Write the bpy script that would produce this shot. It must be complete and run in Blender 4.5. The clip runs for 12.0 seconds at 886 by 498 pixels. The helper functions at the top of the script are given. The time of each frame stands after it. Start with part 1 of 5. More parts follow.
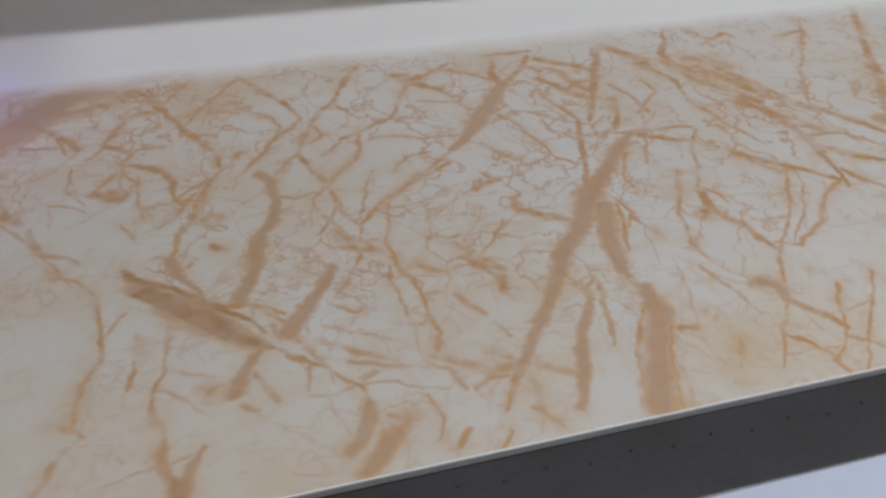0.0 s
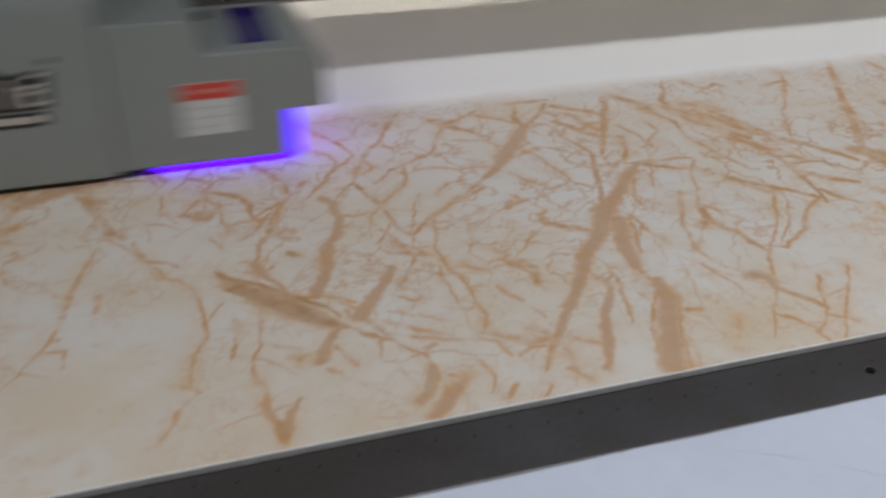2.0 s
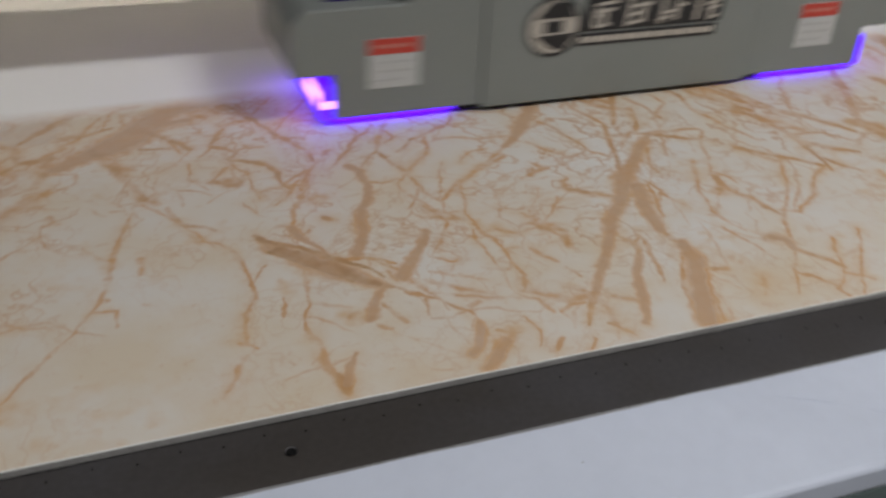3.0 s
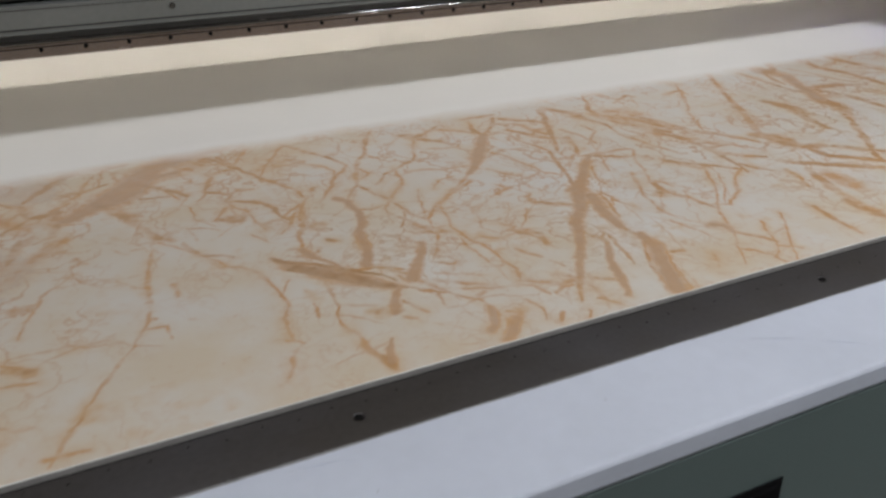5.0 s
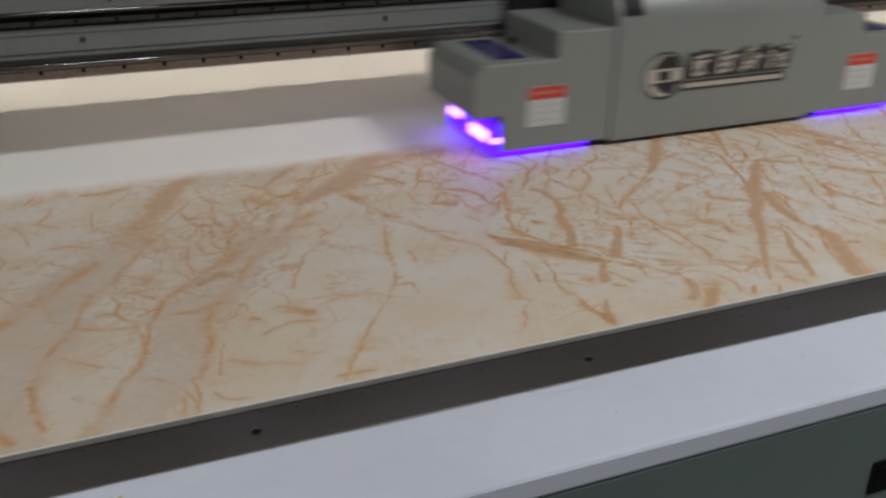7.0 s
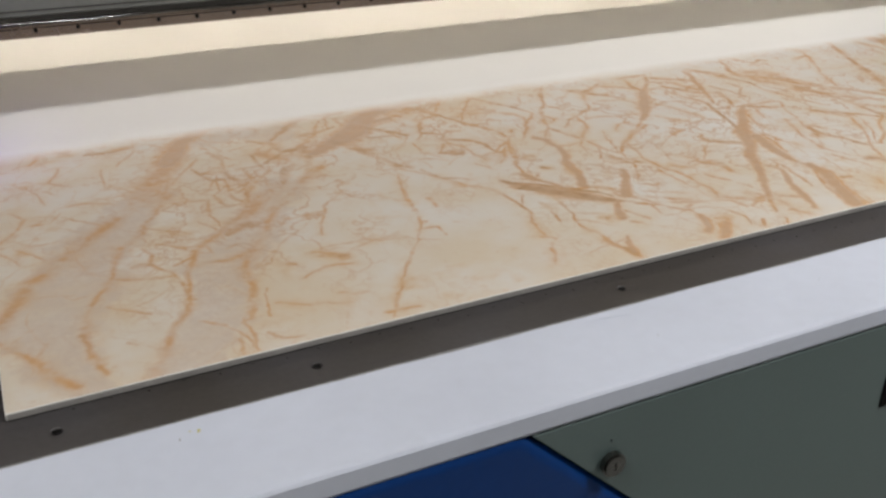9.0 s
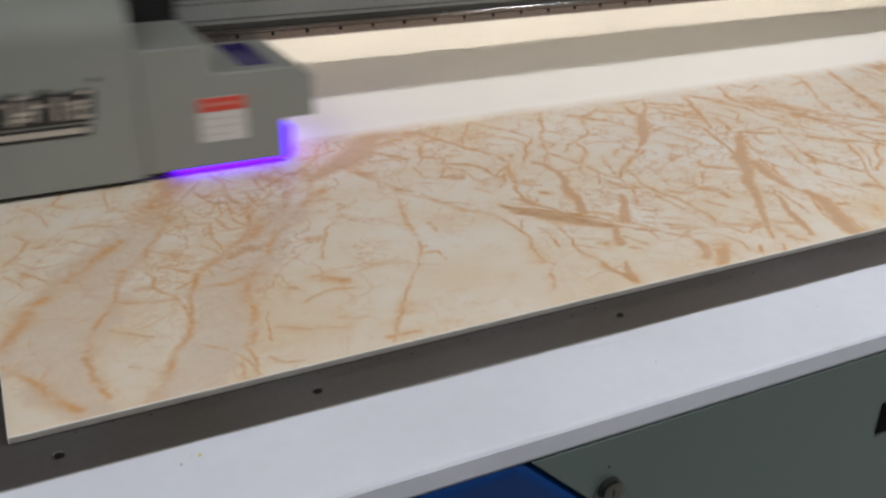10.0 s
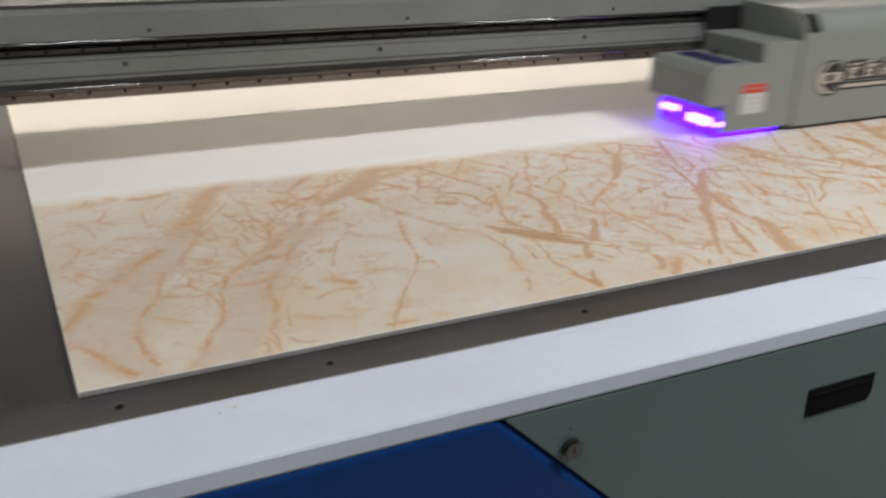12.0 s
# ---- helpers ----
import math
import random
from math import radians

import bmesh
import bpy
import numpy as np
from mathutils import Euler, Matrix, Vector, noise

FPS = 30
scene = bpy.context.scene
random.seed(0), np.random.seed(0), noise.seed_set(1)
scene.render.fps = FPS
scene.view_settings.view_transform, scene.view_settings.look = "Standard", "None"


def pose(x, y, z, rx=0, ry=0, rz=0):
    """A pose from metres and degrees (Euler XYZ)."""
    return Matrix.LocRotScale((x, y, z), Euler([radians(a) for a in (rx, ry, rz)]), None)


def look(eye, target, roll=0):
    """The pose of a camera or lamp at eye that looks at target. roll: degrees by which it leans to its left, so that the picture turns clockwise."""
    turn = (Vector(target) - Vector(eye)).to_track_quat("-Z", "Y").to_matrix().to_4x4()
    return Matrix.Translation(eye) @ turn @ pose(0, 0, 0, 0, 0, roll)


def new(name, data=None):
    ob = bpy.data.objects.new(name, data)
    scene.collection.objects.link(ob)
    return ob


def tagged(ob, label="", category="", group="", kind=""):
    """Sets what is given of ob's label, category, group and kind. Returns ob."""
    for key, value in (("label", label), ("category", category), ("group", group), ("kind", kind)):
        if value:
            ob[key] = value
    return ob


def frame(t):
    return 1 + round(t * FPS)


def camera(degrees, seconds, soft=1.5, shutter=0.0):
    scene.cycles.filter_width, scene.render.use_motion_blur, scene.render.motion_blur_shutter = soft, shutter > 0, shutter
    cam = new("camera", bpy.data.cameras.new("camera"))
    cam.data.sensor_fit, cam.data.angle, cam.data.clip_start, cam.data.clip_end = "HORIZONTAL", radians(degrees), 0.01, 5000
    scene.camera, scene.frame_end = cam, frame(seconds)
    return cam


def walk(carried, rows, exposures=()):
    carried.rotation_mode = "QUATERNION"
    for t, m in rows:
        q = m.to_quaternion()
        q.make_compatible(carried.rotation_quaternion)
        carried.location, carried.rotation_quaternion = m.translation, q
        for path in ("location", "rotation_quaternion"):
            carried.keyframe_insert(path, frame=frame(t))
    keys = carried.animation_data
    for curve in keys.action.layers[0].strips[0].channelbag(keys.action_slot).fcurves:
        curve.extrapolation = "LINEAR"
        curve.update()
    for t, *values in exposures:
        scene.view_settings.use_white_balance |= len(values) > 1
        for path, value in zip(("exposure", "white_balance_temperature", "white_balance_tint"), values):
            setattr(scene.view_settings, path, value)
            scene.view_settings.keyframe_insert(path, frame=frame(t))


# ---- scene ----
cam = camera(51.0, 12.0, soft=2.6, shutter=0.9)
PATH = [
    (0, (0.716, -0.41, 1.4), (1.212, 1.127, 0.22), 1.8),
    (0.5, (0.661, -0.438, 1.407), (1.235, 1.107, 0.274), 1.3),
    (1, (0.652, -0.465, 1.417), (1.246, 1.111, 0.339), 1.2),
    (1.5, (0.651, -0.515, 1.421), (1.232, 1.094, 0.385), 1.0),
    (2, (0.625, -0.56, 1.421), (1.144, 1.071, 0.387), 0.9),
    (2.5, (0.592, -0.583, 1.414), (1.076, 1.048, 0.363), 1.7),
    (3, (0.53, -0.567, 1.411), (1.146, 1.017, 0.357), 2.6),
    (3.2, (0.502, -0.564, 1.406), (1.19, 0.999, 0.366), 2.0),
    (5, (0.354, -0.659, 1.395), (1.224, 0.908, 0.507), 1.2),
    (5.5, (0.313, -0.726, 1.388), (1.088, 0.907, 0.531), 1.6),
    (6, (0.281, -0.758, 1.395), (0.957, 0.92, 0.542), 1.7),
    (6.5, (0.22, -0.746, 1.398), (0.904, 0.935, 0.557), 1.5),
    (7, (0.158, -0.753, 1.403), (0.848, 0.929, 0.569), 0.4),
    (7.2, (0.141, -0.751, 1.39), (0.836, 0.925, 0.548), 0.4),
    (8.8, (0.045, -0.747, 1.373), (0.864, 0.855, 0.499), 0.6),
    (9, (0.042, -0.746, 1.379), (0.849, 0.857, 0.497), 0.4),
    (9.5, (0.039, -0.745, 1.387), (0.847, 0.866, 0.52), 0.7),
    (10, (0.038, -0.75, 1.39), (0.855, 0.867, 0.544), 0.8),
    (10.5, (0.036, -0.768, 1.395), (0.84, 0.873, 0.582), 0.5),
    (11, (0.025, -0.821, 1.403), (0.848, 0.827, 0.624), 0.9),
    (11.5, (-0.012, -0.891, 1.408), (0.85, 0.754, 0.666), 1.3),
    (12, (-0.042, -0.934, 1.41), (0.794, 0.728, 0.675), 1.3),
]
EXPO = ((0, -0.5, 5800, 10), (1.5, -0.4, 5750, 10), (2.0, -0.48, 5950, 10), (2.5, -0.5, 6150, 10), (3.2, -0.53, 6250, 10), (5.5, -0.42, 6150, 10), (7.0, -0.46, 6300, 10), (9.0, 0.0, 6450, 10), (10.5, 0.03, 6450, 10), (12, 0.08, 6320, 10))
walk(cam, [(t, look(eye, target, roll)) for t, eye, target, roll in PATH], EXPO)

# ---- tuning ----
FRONT_Y, FRONT_Z, FRONT_W, STRIP_W, REAR_W = -0.88, 2.95, 14.0, 22.0, 5.5
UV = 12.5
PRINT_Y = 0.680
WHITE_STONE, CREAM_STONE, BLUSH = (0.715, 0.695, 0.66), (0.675, 0.59, 0.465), (0.64, 0.46, 0.28)
TAN, OCHRE, TAUPE, TAUPE_PALE = (0.56, 0.318, 0.15), (0.60, 0.328, 0.13), (0.535, 0.372, 0.252), (0.58, 0.485, 0.41)
DEEP = (0.37, 0.21, 0.085)
HAIR = 0.85

# ---- light: ceiling tubes over the machine, warm fill strips added behind the gantry ----
world = bpy.data.worlds.new("hall")
scene.world = world
world.use_nodes = True
world.node_tree.nodes["Background"].inputs[0].default_value = (0.75, 0.85, 1.0, 1)
world.node_tree.nodes["Background"].inputs[1].default_value = 0.05


def area(name, size_x, size_y, watts, colour, m):
    d = bpy.data.lights.new(name, "AREA")
    d.shape, d.size, d.size_y, d.energy, d.color = "RECTANGLE", size_x, size_y, watts, colour
    ob = new(name, d)
    ob.matrix_world = m
    return ob


COOL = (1.0, 0.965, 0.925)
FRONT_TUBES = (-1.55, -1.25, -0.95, 1.75, 2.05, 2.35)
for tube_x in FRONT_TUBES:
    area("tube_light", 0.12, 0.35, FRONT_W * (0.65 if tube_x < 0 else 1.38), COOL, pose(tube_x, FRONT_Y, FRONT_Z))

# ---- materials ----


def mat(name, base, rough=0.5, metal=0.0, vary=0.12, scale=8.0, fine=120.0, bump=0.05, coat=0.0, second=None, spec=0.5):
    """A surface with two scales of variation in colour and roughness and a fine relief."""
    m = bpy.data.materials.new(name)
    m.use_nodes = True
    nt = m.node_tree
    b = nt.nodes["Principled BSDF"]
    co = nt.nodes.new("ShaderNodeTexCoord")
    big, small = nt.nodes.new("ShaderNodeTexNoise"), nt.nodes.new("ShaderNodeTexNoise")
    big.inputs["Scale"].default_value, big.inputs["Detail"].default_value = scale, 5
    small.inputs["Scale"].default_value, small.inputs["Detail"].default_value = fine, 3
    for n in (big, small):
        nt.links.new(co.outputs["Object"], n.inputs["Vector"])
    mix = nt.nodes.new("ShaderNodeMix")
    mix.data_type = "RGBA"
    dark = second or tuple(c * (1 - vary) for c in base)
    mix.inputs["A"].default_value, mix.inputs["B"].default_value = (*dark, 1), (*base, 1)
    ramp = nt.nodes.new("ShaderNodeMapRange")
    ramp.inputs["From Min"].default_value, ramp.inputs["From Max"].default_value = 0.35, 0.62
    nt.links.new(big.outputs[0], ramp.inputs["Value"])
    nt.links.new(ramp.outputs[0], mix.inputs["Factor"])
    grain = nt.nodes.new("ShaderNodeMix")
    grain.data_type, grain.blend_type = "RGBA", "MULTIPLY"
    gr = nt.nodes.new("ShaderNodeMapRange")
    gr.inputs["To Min"].default_value, gr.inputs["To Max"].default_value = 1 - vary, 1 + vary * 0.6
    nt.links.new(small.outputs[0], gr.inputs["Value"])
    grain.inputs["Factor"].default_value = 1.0
    nt.links.new(mix.outputs["Result"], grain.inputs["A"])
    nt.links.new(gr.outputs[0], grain.inputs["B"])
    nt.links.new(grain.outputs["Result"], b.inputs["Base Color"])
    rr = nt.nodes.new("ShaderNodeMapRange")
    rr.inputs["To Min"].default_value, rr.inputs["To Max"].default_value = max(0.03, rough - 0.1), min(1, rough + 0.1)
    nt.links.new(big.outputs[0], rr.inputs["Value"])
    nt.links.new(rr.outputs[0], b.inputs["Roughness"])
    b.inputs["Metallic"].default_value = metal
    b.inputs["Specular IOR Level"].default_value = spec
    b.inputs["Coat Weight"].default_value = coat
    if bump:
        bp = nt.nodes.new("ShaderNodeBump")
        bp.inputs["Strength"].default_value, bp.inputs["Distance"].default_value = bump, 0.002
        nt.links.new(small.outputs[0], bp.inputs["Height"])
        nt.links.new(bp.outputs[0], b.inputs["Normal"])
    return m


def glow(name, colour, strength):
    m = bpy.data.materials.new(name)
    m.use_nodes = True
    b = m.node_tree.nodes["Principled BSDF"]
    b.inputs["Base Color"].default_value = (0.05, 0.03, 0.1, 1)
    b.inputs["Emission Color"].default_value, b.inputs["Emission Strength"].default_value = (*colour, 1), strength
    return m


BOARD_WHITE = mat("board_white", (0.915, 0.915, 0.90), 0.6, spec=0.3, vary=0.02, scale=4, bump=0.02)
BOARD_EDGE = mat("board_edge", (0.36, 0.355, 0.34), 0.8, vary=0.12, scale=30)
BED = mat("bed_aluminium", (0.077, 0.074, 0.080), 0.48, 0.2, vary=0.22, scale=5, fine=160, second=(0.060, 0.054, 0.051))
BED_DARK = mat("bed_hole", (0.008, 0.008, 0.008), 0.9, spec=0.1)
LEDGE = mat("white_film", (0.62, 0.67, 0.785), 0.5, vary=0.05, scale=6, fine=60, bump=0.06)
FILM = mat("clear_film", (0.30, 0.30, 0.31), 0.2, vary=0.2, scale=30, bump=0.03)
YELLOW = mat("yellow_fleck", (0.55, 0.50, 0.08), 0.6)
PANEL = mat("grey_green_paint", (0.118, 0.165, 0.163), 0.38, vary=0.07, scale=5, fine=220, bump=0.05)
BLUE = mat("blue_gloss_paint", (0.001, 0.034, 0.165), 0.33, vary=0.10, scale=4, spec=0.35)
BLACK = mat("black_plastic", (0.010, 0.010, 0.011), 0.6, spec=0.25)
PULL = mat("pull_plastic", (0.006, 0.006, 0.007), 0.85, spec=0.1)
CHROME = mat("worn_nickel", (0.19, 0.19, 0.18), 0.25, 1.0, vary=0.2, scale=60)
BEAM = mat("beam_anodised", (0.245, 0.26, 0.255), 0.42, 0.25, vary=0.12, scale=5)
RECESS = mat("recess_shade", (0.03, 0.03, 0.032), 0.6)
RAIL = mat("rail_steel", (0.31, 0.265, 0.24), 0.24, 0.9, vary=0.15, scale=14, fine=200)
SHADED_STEEL = mat("shaded_steel", (0.10, 0.095, 0.09), 0.35, 0.8, vary=0.2, scale=14)
POLISHED = mat("polished_steel", (0.24, 0.24, 0.24), 0.12, 1.0, vary=0.1, scale=30, bump=0.0)
CARRIAGE = mat("carriage_grey_paint", (0.232, 0.25, 0.238), 0.36, vary=0.05, scale=6, fine=160, bump=0.04)
# dark acrylic; the violet lamp light showing through is in its base colour
WINDOW = mat("violet_lit_acrylic", (0.022, 0.012, 0.12), 0.12, vary=0.1)
RED = mat("label_red", (0.55, 0.06, 0.04), 0.5, vary=0.08, scale=40)
LABEL_PINK = mat("label_pale_red", (0.58, 0.22, 0.18), 0.5)
PAPER = mat("label_white", (0.54, 0.55, 0.54), 0.5, vary=0.05, scale=40)
PRINTGREY = mat("label_print", (0.50, 0.51, 0.50), 0.6)
MARK_BLACK = mat("mark_black", (0.02, 0.02, 0.022), 0.45)
MARK_WHITE = mat("mark_white", (0.52, 0.48, 0.42), 0.5)
UV_HOT = glow("uv_hot", (0.55, 0.24, 1.0), UV * 0.6)
UV_SOFT = glow("uv_soft", (0.085, 0.002, 1.0), UV * 0.22)
UV_UNDER = glow("uv_under", (0.09, 0.004, 1.0), UV * 0.34)
PLASTER = mat("plaster", (0.75, 0.73, 0.69), 0.8, vary=0.06, scale=2)
CONCRETE = mat("concrete", (0.30, 0.30, 0.29), 0.7, vary=0.15, scale=2)
STRIP = glow("strip_glow", (1.0, 0.87, 0.70), STRIP_W)
REAR = glow("rear_glow", (1.0, 0.86, 0.70), REAR_W)
TUBE = glow("tube_glow", (0.95, 0.98, 1.0), 14.0)

# ---- building helpers ----


def part(name, bm, material, parent=None, label="", m=None):
    me = bpy.data.meshes.new(name)
    bm.to_mesh(me)
    bm.free()
    me.materials.append(material)
    ob = new(name, me)
    if parent:
        ob.parent = parent
    if m is not None:
        ob.matrix_basis = m
    return tagged(ob, label)


def box(x0, x1, y0, y1, z0, z1, bevel=0.0, seg=2):
    bm = bmesh.new()
    bmesh.ops.create_cube(bm, size=1, matrix=Matrix.Translation(((x0 + x1) / 2, (y0 + y1) / 2, (z0 + z1) / 2)) @ Matrix.Diagonal((x1 - x0, y1 - y0, z1 - z0, 1)))
    if bevel:
        bmesh.ops.bevel(bm, geom=bm.edges[:], offset=bevel, segments=seg, affect="EDGES", profile=0.5)
    return bm


def prism(points, axis, a, b, bevel=0.0, seg=2):
    """A closed outline extruded from a to b. axis 'y': points are (x, z); axis 'x': points are (y, z)."""
    bm = bmesh.new()
    put = (lambda p, d: (p[0], d, p[1])) if axis == "y" else (lambda p, d: (d, p[0], p[1]))
    low, high = [bm.verts.new(put(p, a)) for p in points], [bm.verts.new(put(p, b)) for p in points]
    bm.faces.new(low)
    bm.faces.new(high[::-1])
    for i in range(len(points)):
        j = (i + 1) % len(points)
        bm.faces.new((low[i], high[i], high[j], low[j]))
    bmesh.ops.recalc_face_normals(bm, faces=bm.faces[:])
    if bevel:
        bmesh.ops.bevel(bm, geom=bm.edges[:], offset=bevel, segments=seg, affect="EDGES", profile=0.5)
    return bm


def rod(radius, depth, segs=20, bevel=0.0):
    """A short cylinder whose axis is y."""
    bm = bmesh.new()
    bmesh.ops.create_cone(bm, cap_ends=True, segments=segs, radius1=radius, radius2=radius, depth=depth, matrix=Matrix.Rotation(radians(90), 4, "X"))
    if bevel:
        bmesh.ops.bevel(bm, geom=[e for e in bm.edges if abs(e.verts[0].co.y - e.verts[1].co.y) < 1e-6], offset=bevel, segments=2, affect="EDGES")
    return bm


def empty(name, m, label, category, group="", kind=""):
    ob = new(name)
    ob.matrix_basis = m
    return tagged(ob, label, category, group, kind)


Z_BED, Z_BOARD = 0.893, 0.900
SKEW = -0.35

# ---- hall ----
tagged(part("floor", box(-5, 7, -5, 6, -0.1, 0.0), CONCRETE), "grey concrete workshop floor", "floor", kind="structure")
tagged(part("ceiling", box(-5, 7, -5, 6, 3.2, 3.3), PLASTER), "plain pale plaster ceiling above the printer", "ceiling", kind="structure")
for wall_name, wall_box in (("wall_north", (-5, 7, 6, 6.2)), ("wall_south", (-5, 7, -5.2, -5)), ("wall_west", (-5.2, -5, -5, 6)), ("wall_east", (7, 7.2, -5, 6))):
    tagged(part(wall_name, box(*wall_box, 0, 3.2), PLASTER), "plain pale plaster workshop wall", "wall", kind="structure")


def tube_fixture(x, y, along_x):
    length, wide = 0.40, 0.075
    t = empty("ceiling_light", pose(x, y, FRONT_Z + 0.05, 0, 0, 90 if along_x else 0), "small white panel light under the ceiling", "ceiling light", "ceiling lights")
    part("housing", box(-wide, wide, -length / 2, length / 2, 0.0, 0.2, 0.008), PLASTER, t)
    part("tube", box(-0.02, 0.02, -length / 2 + 0.02, length / 2 - 0.02, -0.035, -0.004, 0.01), TUBE, t, "glowing white tube")


for tube_x in FRONT_TUBES:
    tube_fixture(tube_x, FRONT_Y, False)

# ---- machine table ----
table = empty("printer_table", pose(0, 0, 0), "flatbed printer table with grey perforated metal bed", "printer table")
part("bed", box(-1.6, 3.9, -0.10, 2.4, 0.865, Z_BED, 0.002), BED, table, "stained grey aluminium vacuum bed")
part("cabinet_body", box(-1.5, 3.8, -0.145, 2.3, 0.12, 0.862), BLACK, table, "dark cabinet body under the bed")
for foot_x in (-1.3, 1.15, 3.6):
    for foot_y in (0.0, 2.15):
        part("foot", box(foot_x - 0.06, foot_x + 0.06, foot_y - 0.06, foot_y + 0.06, 0.0, 0.12, 0.005), BLACK, table)

hole_mesh = None
for k in range(64):
    dot_x = 0.859 - 0.0322 * 27 + 0.0322 * k
    if hole_mesh is None:
        bm = bmesh.new()
        bmesh.ops.create_circle(bm, cap_ends=True, segments=12, radius=0.0010)
        o = part("vacuum_hole", bm, BED_DARK, table)
        hole_mesh = o.data
    else:
        o = new("vacuum_hole", hole_mesh)
        o.parent = table
    o.matrix_basis = pose(dot_x, -0.0052 - 0.0187 * dot_x + (0.004 if k % 2 else 0.0), Z_BED + 0.0006)
for screw_x in (-0.35, 0.037, 0.268, 0.618, 1.202, 1.55, 1.9, 2.25):
    s = part("screw_hole", rod(0.0040, 0.003, 20), BED_DARK, table, "dark countersunk screw hole", pose(screw_x, -0.034 - 0.004 * screw_x, Z_BED - 0.0009, 90))
    bm = bmesh.new()
    bmesh.ops.create_cone(bm, cap_ends=False, segments=24, radius1=0.0052, radius2=0.0040, depth=0.0012)
    part("rim", bm, BED, s, "worn rim", pose(0, 0.0014, 0, 90))

# ledge wrapped in white film
bm = bmesh.new()
N = 1000
rows = []
for k in range(N + 1):
    u = -1.6 + 5.4 * k / N
    wob = 0.004 * noise.noise((u * 3.1, 0, 0)) + 0.002 * noise.noise((u * 14, 3, 0)) + 0.005 * max(0.0, noise.noise((u * 9, 7, 0)) - 0.15) * (1 + noise.noise((u * 70, 1, 0)))
    rows.append([bm.verts.new((u, v, z)) for v, z in ((-0.0665 + 0.5 * wob, Z_BED - 0.001), (-0.067 + 0.5 * wob, Z_BED + 0.0013), (-0.180, Z_BED + 0.0016), (-0.1842, Z_BED + 0.0008), (-0.1865, Z_BED - 0.002), (-0.187, 0.873), (-0.1855, 0.8698), (-0.150, 0.8698))])
for a, b in zip(rows, rows[1:]):
    for i in range(7):
        bm.faces.new((a[i], a[i + 1], b[i + 1], b[i]))
bmesh.ops.recalc_face_normals(bm, faces=bm.faces[:])
ledge = part("front_ledge", bm, LEDGE, table, "white film-wrapped front ledge with ragged edge", pose(0, 0, 0, 0, 0, SKEW))

bm = bmesh.new()
rows = []
for k in range(201):
    u = -1.6 + 5.4 * k / 200
    rows.append([bm.verts.new((u, v, z)) for v, z in ((-0.0635 + 0.0012 * noise.noise((u * 2.3, 5, 0)), Z_BED + 0.0003), (-0.0638 + 0.0012 * noise.noise((u * 2.3, 5, 0)), Z_BED + 0.0008), (-0.0715, Z_BED + 0.0008))])
for a, b in zip(rows, rows[1:]):
    for i in range(2):
        bm.faces.new((a[i], a[i + 1], b[i + 1], b[i]))
bmesh.ops.recalc_face_normals(bm, faces=bm.faces[:])
part("film_border", bm, FILM, ledge, "clear grey film border")

for fleck_x, fleck_y, size, fleck_mat in ((0.145, -0.086, 0.0019, YELLOW), (0.138, -0.084, 0.0009, YELLOW), (0.592, -0.130, 0.0008, FILM), (0.128, -0.092, 0.0012, FILM), (0.83, -0.112, 0.0008, FILM)):
    bm = bmesh.new()
    bmesh.ops.create_circle(bm, cap_ends=True, segments=7, radius=size, matrix=Matrix.Diagonal((1.3, 0.7, 1, 1)))
    part("fleck", bm, fleck_mat, ledge, "", pose(fleck_x, fleck_y, Z_BED + 0.0019, 0, 0, 40 * fleck_x * 10))
for x0, y0, x1, y1 in ((1.02, -0.086, 1.085, -0.120), (1.085, -0.120, 1.14, -0.160), (0.53, -0.075, 0.60, -0.082)):
    n = math.dist((x0, y0), (x1, y1))
    part("crease", prism([(0, -0.0003), (n / 2, 0.0006), (n, -0.0003)], "y", -0.0011, 0.0011), LEDGE, ledge, "raised crease in the film", pose(x0, y0, Z_BED + 0.0016, 0, 0, math.degrees(math.atan2(y1 - y0, x1 - x0))))

front = empty("front_doors", pose(0, 0, 0, 0, 0, SKEW), "grey-green and blue painted machine front panels", "machine front")
EDGE_X, EDGE_Z, SLOPE = 0.410, 0.8675, -0.965
low_z = 0.16
low_x = EDGE_X + (low_z - EDGE_Z) / SLOPE
green = part("green_door", prism([(EDGE_X + 0.004, EDGE_Z), (2.9, EDGE_Z), (2.9, low_z), (low_x + 0.004, low_z)], "y", -0.1857, -0.150, 0.0012), PANEL, front, "grey-green painted steel door")
blue = part("blue_cover", prism([(-0.9, EDGE_Z + 0.008), (EDGE_X - 0.006, EDGE_Z + 0.008), (low_x + 0.002, low_z), (-0.9, low_z)], "y", -0.1885, -0.150, 0.015, 6), BLUE, front, "glossy blue moulded cover with slanted edge")
for f in blue.data.polygons:
    f.use_smooth = True
part("seam", prism([(EDGE_X - 0.004, EDGE_Z + 0.001), (EDGE_X + 0.010, EDGE_Z + 0.001), (low_x + 0.006, low_z), (low_x - 0.006, low_z)], "y", -0.175, -0.149), BLACK, front)
lock = part("lock", rod(0.0130, 0.010, 28, 0.002), CHROME, green, "worn nickel cam lock", pose(0.503, -0.1905, 0.8095))
part("key_slot", box(-0.0007, 0.0007, -0.0055, -0.0048, -0.004, 0.004), BLACK, lock)
part("screw_dot", rod(0.0010, 0.001, 12), BED_DARK, green, "", pose(0.502, -0.1860, 0.834))
